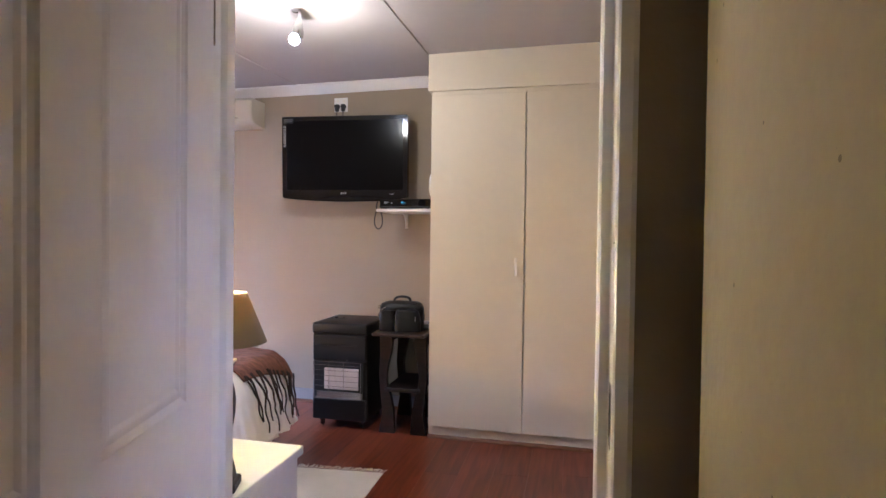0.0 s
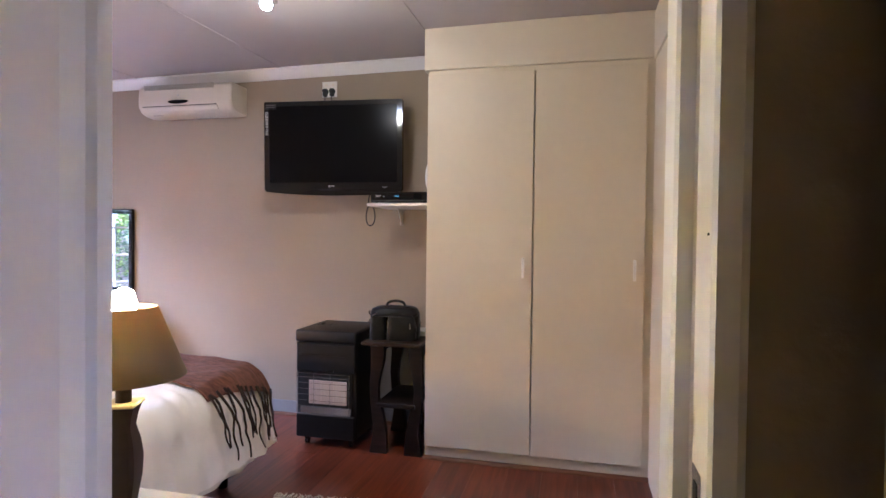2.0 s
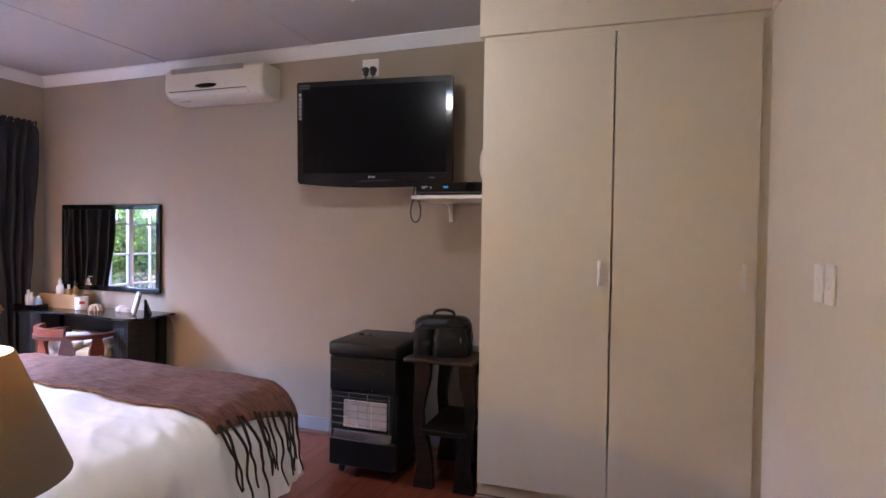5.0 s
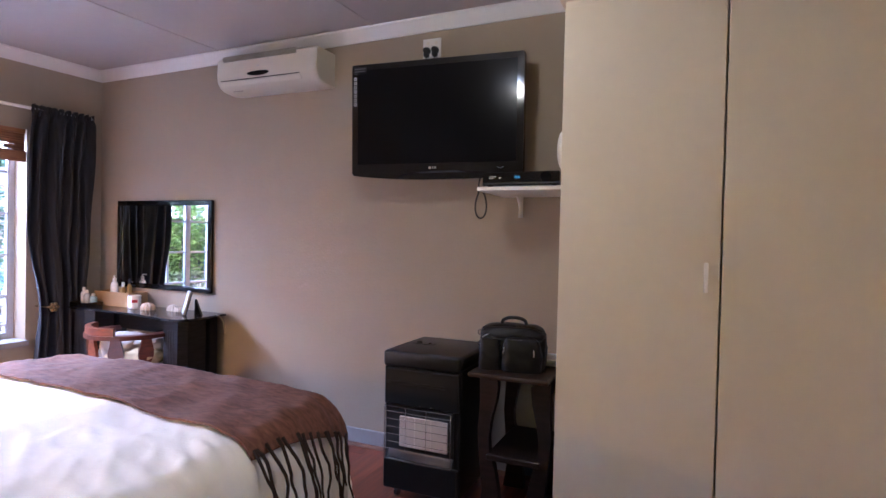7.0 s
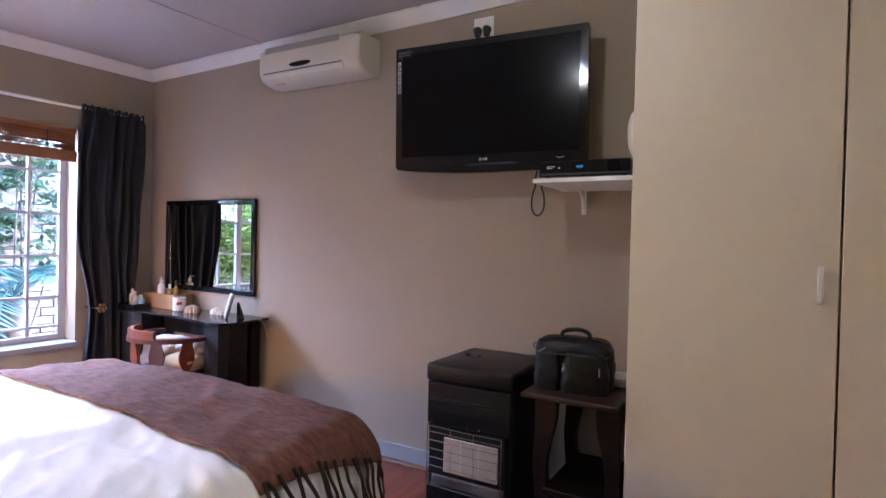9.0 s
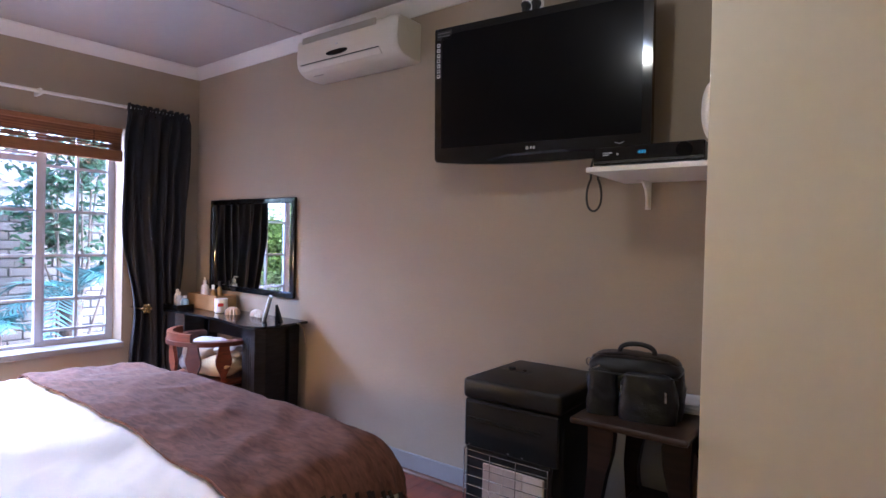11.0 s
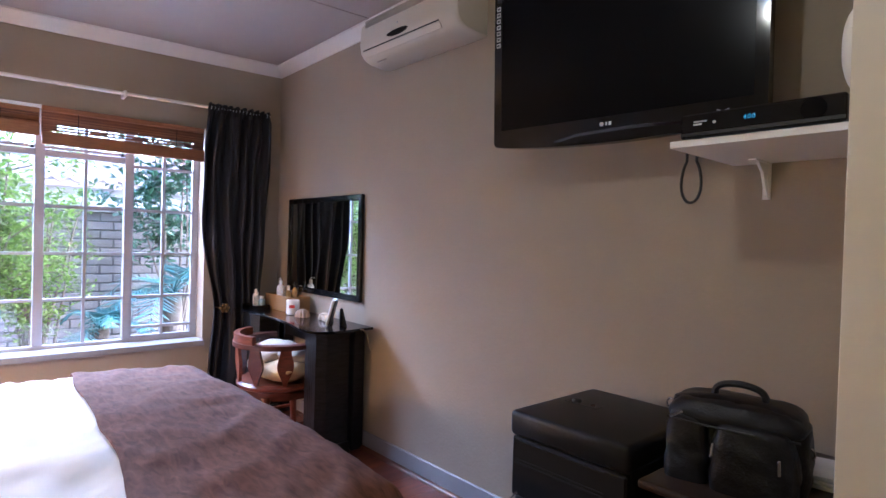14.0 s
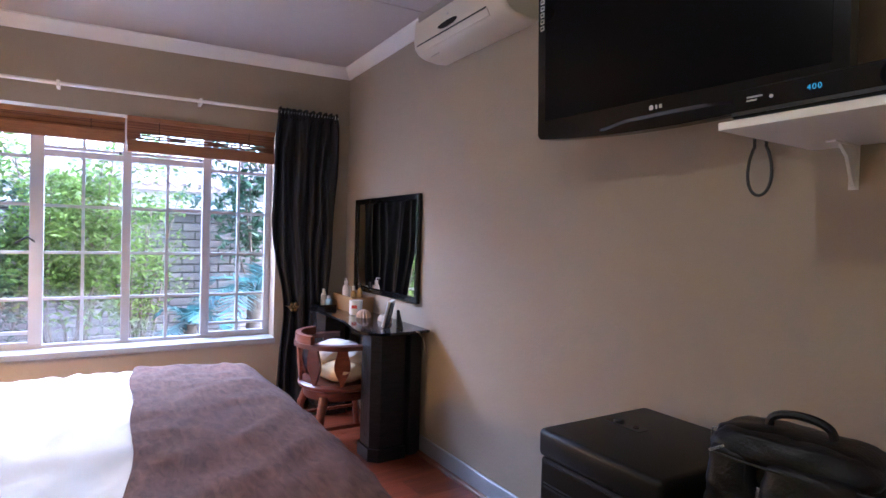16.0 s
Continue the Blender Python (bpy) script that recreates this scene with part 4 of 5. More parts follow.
def bag():
    ob = thing("laptop_bag", (-0.42, 4.3, 0.69), "black leather laptop bag with front pockets and handle", "bag")
    ang = 10
    c = (-0.445, 4.27, 0.69)

    def pouch(cx, cy, hw, hd, h, waist, sharp, seed, z0=0.6905):
        """A stuffed leather shape: rounded box sections up the height, slumped and wrinkled."""
        def fn(u, v):
            a = 2 * math.pi * u
            f = min(1.0, v / 0.82)
            if v > 0.82:
                k = math.cos((v - 0.82) / 0.18 * math.pi / 2) ** 0.6 if v < 1 else 0.0
            else:
                k = 1.0
            swell = 1 - waist * (f ** 2) + 0.05 * math.sin(f * math.pi)
            ca, sa = math.cos(a), math.sin(a)
            r = 1 / (abs(ca) ** sharp + abs(sa) ** sharp) ** (1 / sharp)
            cap = 0.16 * h * (1 - (1 - (v - 0.82) / 0.18) ** 2) if v > 0.82 else 0.0
            p = Vector((cx + hw * swell * r * ca * k, cy + hd * swell * r * sa * k, z0 + 0.84 * h * f + cap))
            w = noise.noise(Vector((p.x * 16 + seed, p.y * 16, p.z * 26))) * 0.006 + noise.noise(Vector((p.x * 40 + p.z * 50, seed, p.z * 30))) * 0.0025
            p += Vector((ca, sa, 0.5 * f)) * w * min(1.0, f * 4)
            return p
        bm = surface(fn, 56, 30)
        bmesh.ops.remove_doubles(bm, verts=bm.verts, dist=0.0006)
        return turn(bm, c, 0, 0, ang)

    def strip(pts, r, name, m, label=""):
        return part(name, turn(tube(pts, r, 7), c, 0, 0, ang), M[m], ob, label, smooth=True)

    part("body", pouch(-0.452, 4.285, 0.150, 0.075, 0.200, 0.05, 5, 1.0), M["leather"], ob, smooth=True)
    part("pocket", pouch(-0.545, 4.220, 0.050, 0.042, 0.162, 0.14, 4, 4.0), M["leather"], ob, smooth=True)
    part("pocket", pouch(-0.402, 4.212, 0.088, 0.052, 0.158, 0.12, 4, 7.0), M["leather"], ob, smooth=True)
    part("flap", pouch(-0.452, 4.268, 0.144, 0.082, 0.052, 0.16, 4, 9.0, 0.832), M["leather"], ob, smooth=True)
    hp = [(-0.448 + 0.056 * math.cos(a), 4.275, 0.884 + 0.036 * max(0.0, math.sin(a)) ** 0.6) for a in [math.pi - k * math.pi / 14 for k in range(15)]]
    strip(hp, 0.0085, "handle", "leather")
    for x in (-0.507, -0.389):
        part("handle_lug", turn(box(x - 0.013, x + 0.013, 4.264, 4.286, 0.876, 0.889, 0.003), c, 0, 0, ang), M["leather"], ob)
        part("ring", turn(box(x - 0.012, x + 0.012, 4.258, 4.266, 0.880, 0.885, 0.0015), c, 0, 0, ang), M["chrome"], ob)
    for x, y, z, tip in ((-0.565, 4.176, 0.846, 58), (-0.478, 4.149, 0.788, 6), (-0.345, 4.149, 0.782, -2)):
        part("zip_pull", turn(turn(box(x - 0.0032, x + 0.0032, y - 0.003, y + 0.001, z - 0.017, z + 0.017, 0.001), (x, y, z), 0, tip, 0), c, 0, 0, ang), M["chrome"], ob)
    for x, z in ((-0.606, 0.845), (-0.606, 0.79), (-0.300, 0.79)):
        strip([(x + 0.009 * math.cos(a), 4.27, z + 0.013 * math.sin(a)) for a in [k * math.pi / 5 for k in range(11)]], 0.0022, "strap_ring", "chrome")
    strip([(-0.590, 4.192, 0.832), (-0.52, 4.172, 0.834), (-0.40, 4.170, 0.834), (-0.312, 4.19, 0.832)], 0.0028, "zip_line", "black")


bag()
for k, (dx, rz) in enumerate(((0, 6), (0.008, -4), (-0.004, 12))):
    mag = thing("magazine", (-0.30, 4.44, 0.69 + k * 0.011), "glossy magazine in a small pile on the table", "magazine", "magazines on the side table")
    part("pages", turn(box(-0.345 + dx, -0.245 + dx, 4.37, 4.52, 0.691 + k * 0.011, 0.700 + k * 0.011, 0.001), (-0.30, 4.44, 0.69), 0, 0, rz), M["paper"], mag)


# ---- bed ----
BX0, BX1, BY0, BY1, BZ = -2.74, -1.02, 1.76, 3.66, 0.590


def drape(u, v, lift=0.0, wrinkle=0.010, seed=0.0, hem=0.42, pleat=0.012):
    """A cloth point: u across and v along the bed, in metres on the flat; beyond the mattress it hangs."""
    tuck = 0.10 * min(1.0, max(0.0, (v - 3.2) / 0.5)) ** 1.5
    bx0, bx1 = BX0 + tuck, BX1 - tuck
    cx, hw = (bx0 + bx1) / 2, (bx1 - bx0) / 2
    dx, dy = max(0.0, abs(u - cx) - hw), max(0.0, v - BY1)
    d = math.hypot(dx, dy)
    if d > hem:
        dx, dy, d = dx * hem / d, dy * hem / d, hem
    r = 0.09
    q = r * math.pi / 2
    if d < q:
        out, drop = r * math.sin(d / r), r * (1 - math.cos(d / r))
    else:
        out, drop = r + (d - q) * 0.16, r + (d - q) * 0.985
    sx = 1 if u > cx else -1
    x = min(max(u, bx0), bx1) + (sx * out * dx / d if d else 0)
    y = min(v, BY1) + (out * dy / d if d else 0)
    z = BZ - drop + 0.022 * (1 - ((u - cx) / hw) ** 2 if abs(u - cx) < hw else 0)
    n1 = noise.noise(Vector((u * 3.2 + seed, v * 2.1, seed))) + 0.5 * noise.noise(Vector((u * 7 + v * 5 + seed, v * 6 - u * 4, 2.0)))
    ridge = abs(noise.noise(Vector((u * 4.5 - v * 2.5 + seed, v * 3.0 + u * 1.2, 5.0))))
    fold = 1 - abs(noise.noise(Vector((u * 2.0 + v * 3.6 + seed, v * 0.9 - u * 1.9, 9.0)))) * 2.6
    w = wrinkle * (n1 + 1.2 * (0.35 - ridge) + 0.9 * max(0.0, fold))
    crease = abs(noise.noise(Vector((u * 5.5 + v * 8.0 + seed, v * 2.2 - u * 4.2, 4.0))))
    w += wrinkle * 0.55 * max(0.0, 0.28 - crease) / 0.28
    edge = dx - max(0.0, hw - abs(u - cx))
    w += wrinkle * 1.5 * math.exp(-((edge - 0.0) / 0.17) ** 2) * noise.noise(Vector((v * 21.0 + edge * 7.0, edge * 4.0, 3.0 + seed)))
    if d > 0:
        along = v if dx >= dy else u
        w += pleat * min(1, d / 0.2) * (math.sin(along * 27 + d * 4 + 4 * noise.noise(Vector((along * 3, seed, 1)))) + 0.5 * math.sin(along * 61 + 3 * noise.noise(Vector((along * 6, d * 3, 1)))))
    nx, ny, nz = (sx * dx / d if d else 0) * min(1, d / q), (dy / d if d else 0) * min(1, d / q), max(0.0, 1 - d / q)
    s = w + lift
    return (x + nx * s, y + ny * s, z + nz * s)


bed = thing("bed", ((BX0 + BX1) / 2, (BY0 + BY1) / 2, 0), "double bed with a white duvet, neatly made", "bed")
part("base", box(BX0 + 0.04, BX1 - 0.04, BY0, BY1 - 0.03, 0.14, 0.34, 0.01), M["valance"], bed)
part("mattress", box(BX0 + 0.015, BX1 - 0.015, BY0, BY1 - 0.012, 0.34, 0.575, 0.03, 3), M["valance"], bed)
for x in (BX0 + 0.12, BX1 - 0.12):
    for y in (BY0 + 0.12, BY1 - 0.14):
        part("leg", lathe((x, y, 0), [(0.025, 0), (0.032, 0.14)], 12), M["darkwood"], bed)


def skirt(u, v):
    per = 2 * (BY1 - BY0) + (BX1 - BX0)
    s = u * per
    ly, lx = BY1 - BY0, BX1 - BX0
    wob = 0.012 * math.sin(s * 30) * v + 0.02 * v
    z = 0.40 - v * 0.295
    if s < ly:
        return (BX1 - 0.03 + wob, BY0 + s, z)
    if s < ly + lx:
        return (BX1 - 0.03 - (s - ly) * (lx - 0.06) / lx, BY1 - 0.02 + wob, z)
    return (BX0 + 0.03 - wob, BY1 - (s - ly - lx), z)


part("valance", surface(skirt, 200, 4, 0.004), M["valance"], bed, "white gathered bed valance", smooth=True)
part("headboard", box(BX0 - 0.02, BX1 + 0.02, SY + 0.005, SY + 0.05, 0.10, 1.05, 0.01), M["darkwood"], bed)
duvet = thing("duvet", ((BX0 + BX1) / 2, (BY0 + BY1) / 2, 0.6), "white cotton duvet, softly creased, hanging over the bed", "duvet")
part("cover", surface(lambda u, v: drape(BX0 - 0.40 + u * (BX1 - BX0 + 0.80), BY0 + 0.02 + v * (BY1 - BY0 + 0.38), 0.018, 0.008, 0.0, 0.46, 0.008), 220, 190, 0.012), M["duvet"], duvet, smooth=True)
for xs in (BX1 + 0.395, BX0 - 0.395):
    part("hem", tube([drape(xs, BY0 + 0.05 + k * 0.03, 0.014, 0.008, 0.0, 0.46, 0.008) for k in range(61)], 0.005, 6), M["duvet"], duvet, smooth=True)
for x in (-2.27, -1.49):
    pil = thing("pillow", (x, 1.98, 0.65), "plump white pillow at the head of the bed", "pillow", "pillows on the bed")

    def puff(u, v, x=x):
        a, b = (u - 0.5) * 2, (v - 0.5) * 2
        return (x + 0.34 * a, 1.99 + 0.2 * b, 0.635 + 0.13 * max(0, (1 - a ** 4) * (1 - b ** 4)) ** 0.6)

    part("pillow_case", surface(puff, 20, 16, 0.004), M["duvet"], pil, smooth=True)

throw = thing("throw_blanket", ((BX0 + BX1) / 2, 3.4, 0.64), "brown chenille throw with long tassels across the bed", "throw blanket")
TU0, TU1 = BX0 - 0.13, BX1 + 0.075


def throw_pt(u, v):
    uu = TU0 + u * (TU1 - TU0)
    start = 3.175 - 0.07 * (uu + 1.8) + 0.014 * math.sin(uu * 3) + 0.006 * math.sin(uu * 11)
    end = BY1 + 0.36 + 0.015 * math.sin(uu * 6)
    return drape(uu, start + v * (end - start), 0.036, 0.009, 0.0, 0.5, 0.007)


part("cloth", surface(throw_pt, 110, 50, 0.008), M["throw"], throw, smooth=True)
rng = random.Random(4)
for k in range(12):
    v = 3.13 + k * 0.046 + rng.uniform(-0.008, 0.008)
    length = rng.uniform(0.20, 0.31)
    for s in range(1 if k % 4 else 2):
        ph, dr = rng.uniform(0, 6), rng.uniform(0.0, 0.035)
        pts = [Vector(drape(TU1 - 0.015 + length * i / 12, v + s * 0.012 + dr * (i / 12) ** 1.4 + 0.007 * math.sin(ph + i * 0.9), 0.052, 0.016, 0.0, 0.5, 0.008)) for i in range(13)]
        part("tassel", tube(pts, 0.0062, 6, taper=0.0036), M["tassel"], throw, smooth=True)

# ---- bedside ----
def nightstand(x):
    """Pale bedside cabinet whose east edge is at x - 0.122."""
    ob = thing("nightstand", (x - 0.36, 1.95, 0), "pale washed wooden nightstand beside the bed", "nightstand", "nightstands beside the bed")
    part("top", box(x - 0.60, x - 0.122, 1.70, 2.142, 0.650, 0.677, 0.003), M["nightstand"], ob)
    part("body", box(x - 0.585, x - 0.135, 1.775, 2.128, 0.06, 0.650, 0.003), M["nightstand"], ob)
    for z in (0.10, 0.385):
        d = part("drawer_front", box(x - 0.572, x - 0.148, 2.126, 2.142, z, z + 0.25, 0.003), M["nightstand"], ob)
        part("knob", turn(lathe((x - 0.36, 2.142, z + 0.125), [(0.012, -0.02), (0.014, -0.008), (0.006, 0.0)], 12), (x - 0.36, 2.142, z + 0.125), 90), M["chrome"], d, smooth=True)
    for dx in (-0.56, -0.16):
        for y in (1.80, 2.10):
            part("leg", box(x + dx - 0.02, x + dx + 0.02, y - 0.02, y + 0.02, 0, 0.06), M["nightstand"], ob)


nightstand(0.015)
nightstand(-2.77)


def table_lamp(c, low=0.0):
    ob = thing("table_lamp", c, "lit table lamp with brown cone shade and carved dark base", "lamp", "bedside lamps")
    part("base", turn(box(c[0] - 0.038, c[0] + 0.038, c[1] - 0.038, c[1] + 0.038, 0.678, 0.702, 0.004), c, 0, 0, 20), M["darkwood"], ob)
    part("column", turn(lathe(c, [(0.030, 0.024), (0.025, 0.055), (0.017, 0.09), (0.016, 0.11), (0.020, 0.15), (0.026, 0.19), (0.0275, 0.225), (0.024, 0.255), (0.017, 0.285), (0.020, 0.305), (0.025, 0.322)], 24, square=True), c, 0, 0, 20), M["darkwood"], ob, smooth=True)
    part("collar", turn(box(c[0] - 0.027, c[0] + 0.027, c[1] - 0.027, c[1] + 0.027, 0.999, 1.006, 0.0015), c, 0, 0, 20), M["palewood"], ob, "pale collar plate")
    part("neck", lathe(c, [(0.0135, 0.328), (0.0135, 0.40)], 16), M["darkwood"], ob, smooth=True)
    bm = bmesh.new()
    rings = []
    for r, z in ((0.106, 1.052), (0.081, 1.115), (0.056, 1.179), (0.0545, 1.179), (0.0795, 1.115), (0.104, 1.052)):
        rings.append([bm.verts.new((c[0] + r * math.cos(a), c[1] + r * math.sin(a), z)) for a in [k * math.pi / 24 for k in range(48)]])
    for a, b in zip(rings, rings[1:] + rings[:1]):
        for i in range(48):
            bm.faces.new((a[i], a[(i + 1) % 48], b[(i + 1) % 48], b[i]))
    part("shade", bm, M["shade"], ob, "brown fabric cone shade", smooth=True)
    holder = part("socket", lathe(c, [(0.012, 0.39 - low), (0.015, 0.43 - low), (0.013, 0.462 - low)], 14), M["black"], ob)
    part("bulb", lathe(c, [(0.012, 0.462 - low), (0.016, 0.478 - low), (0.020, 0.492 - low), (0.022, 0.51 - low), (0.016, 0.530 - low), (0.004, 0.537 - low)], 16), M["bulbw"], holder, "glowing warm bulb", smooth=True)


table_lamp((-0.165, 1.813, 0.677))
table_lamp((-3.03, 1.93, 0.677), 0.122)
tray = thing("drinking_glass", (-0.50, 2.06, 0.677), "clear drinking glass on the nightstand", "glass")
part("tumbler", lathe((-0.50, 2.06, 0.678), [(0.028, 0), (0.034, 0.09), (0.0315, 0.09), (0.026, 0.006)], 20), M["glass"], tray, smooth=True)

rug = thing("rug", (-0.54, 2.9, 0.0), "cream woven cotton rug with fringed end on floor", "rug")


def rug_pt(u, v):
    return (-0.80 + u * 0.50 + v * -0.02, 2.35 + v * 1.13 + u * 0.05, 0.004 + 0.003 * noise.noise(Vector((u * 8, v * 14, 0))))


part("weave", surface(rug_pt, 20, 40, 0.008), M["rug"], rug, smooth=True)
rng = random.Random(9)
for k in range(46):
    p = Vector(rug_pt(k / 45, 1.0)) + Vector((0, 0, 0.004))
    part("fringe_knot", tube([p, p + Vector((rng.uniform(-0.008, 0.008), 0.02, -0.001)), p + Vector((rng.uniform(-0.02, 0.02), rng.uniform(0.035, 0.05), -0.003))], 0.0028, 5), M["rug"], rug)


# ---- ceiling spotlight ----
def spotlight():
    c = (-0.715, 3.26, CZ)
    ob = thing("ceiling_spotlight", c, "small adjustable ceiling spotlight, lit cool white", "ceiling light")
    part("base", lathe((c[0], c[1], CZ - 0.02), [(0.05, 0.0), (0.055, 0.006), (0.055, 0.0205)], 24), M["brass"], ob, smooth=True)
    part("arm", tube([(c[0], c[1], CZ - 0.02), (c[0] + 0.004, c[1] - 0.006, CZ - 0.06), (c[0] + 0.01, c[1] - 0.02, CZ - 0.10)], 0.008, 8), M["chrome"], ob, smooth=True)
    part("ring", tube([(c[0] - 0.02 + 0.022 * math.cos(a), c[1], CZ - 0.038 + 0.014 * math.sin(a)) for a in [k * math.pi / 8 for k in range(17)]], 0.004, 6), M["chrome"], ob)
    head = part("head", turn(lathe((c[0] + 0.012, c[1] - 0.03, CZ - 0.19), [(0.028, 0.0), (0.027, 0.03), (0.018, 0.085), (0.008, 0.095)], 18), (c[0] + 0.012, c[1] - 0.03, CZ - 0.1), 12, 10), M["chrome"], ob, smooth=True)
    part("bulb", lathe((c[0], c[1] - 0.058, CZ - 0.215), [(0.003, -0.026), (0.022, -0.016), (0.028, 0.0), (0.022, 0.018), (0.012, 0.03)], 16), M["bulbc"], head, "glowing cool white bulb", smooth=True)


spotlight()

for y in (3.37, 3.47):
    sw = thing("light_switch", (EX, y, 1.18), "cream light switch plate on the side wall", "light switch", "switches on the side wall")
    part("plate", box(EX - 0.009, EX, y - 0.037, y + 0.037, 1.12, 1.24, 0.003, 2), M["plastic"], sw)
    part("rocker", box(EX - 0.014, EX - 0.008, y - 0.008, y + 0.008, 1.165, 1.195, 0.002), M["plastic"], sw)


# ---- dressing corner ----
def wall_mirror():
    x0, x1, z0, z1 = -3.722, -2.758, 0.858, 1.512
    ob = thing("wall_mirror", ((x0 + x1) / 2, NY, z0), "large wall mirror in a black frame above desk", "mirror")
    w, d = 0.038, 0.026
    part("glass", box(x0 + w - 0.004, x1 - w + 0.004, NY - 0.014, NY - 0.006, z0 + w - 0.004, z1 - w + 0.004), M["mirror"], ob)
    for a in ((x0, x1, z0, z0 + w), (x0, x1, z1 - w, z1)):
        part("frame_rail", box(a[0], a[1], NY - d, NY - 0.001, a[2], a[3], 0.006, 2), M["gloss"], ob)
    for a in ((x0, x0 + w), (x1 - w, x1)):
        part("frame_stile", box(a[0], a[1], NY - d, NY - 0.001, z0 + w, z1 - w, 0.006, 2), M["gloss"], ob)


wall_mirror()


def desk():
    ob = thing("dressing_table", (-3.25, 4.5, 0), "black dressing table with glossy top on two pedestals", "dressing table")
    outline = [(-3.86, 4.40), (-3.76, 4.365), (-3.45, 4.385), (-3.1, 4.375), (-2.80, 4.315), (-2.72, 4.312), (-2.655, 4.335), (-2.625, 4.38), (-2.612, 4.44), (-2.618, 4.55), (-2.630, 4.70), (-3.86, 4.70)]
    part("top", extrude(outline, "z", 0.714, 0.728), M["gloss"], ob)
    for x0, x1 in ((-2.90, -2.685), (-3.80, -3.60)):
        section = [(x0, 4.43), (x0 + 0.045, 4.385), (x1 - 0.045, 4.385), (x1, 4.43), (x1, 4.575), (x0, 4.575)]
        ped = part("pedestal", extrude(section, "z", 0.07, 0.714), M["blackwood"], ob)
        part("foot", extrude([(x + (0.012 if x > (x0 + x1) / 2 else -0.012), y + (0.012 if y > 4.5 else -0.012)) for x, y in section], "z", 0.0, 0.07), M["blackwood"], ped)
        part("capital", extrude([(x + (0.008 if x > (x0 + x1) / 2 else -0.008), y + (0.008 if y > 4.5 else -0.008)) for x, y in section], "z", 0.690, 0.7135), M["blackwood"], ped)
        for x in (x0 + 0.085, (x0 + x1) / 2, x1 - 0.085):
            part("groove", box(x - 0.003, x + 0.003, 4.3835, 4.386, 0.12, 0.64), M["black"], ped)
        part("back_leg", box(x0 + 0.02, x1 - 0.01, 4.615, 4.69, 0, 0.714, 0.004), M["blackwood"], ob)
    part("apron", box(-3.60, -2.90, 4.62, 4.66, 0.56, 0.714), M["blackwood"], ob)


desk()
# Stand-in for an unidentified pale rounded outline below the desk's right end.
cord = thing("hanging_loop", (-2.62, 4.66, 0.60), "thin pale loop hanging off the end of the dressing table", "cord")
part("loop", tube([(-2.635, 4.60, 0.724), (-2.612, 4.62, 0.722), (-2.600, 4.64, 0.69), (-2.606, 4.66, 0.63), (-2.618, 4.675, 0.60), (-2.63, 4.69, 0.595)], 0.0035, 6), mat("beige_loop", (0.42, 0.33, 0.22), 0.6), cord, smooth=True)


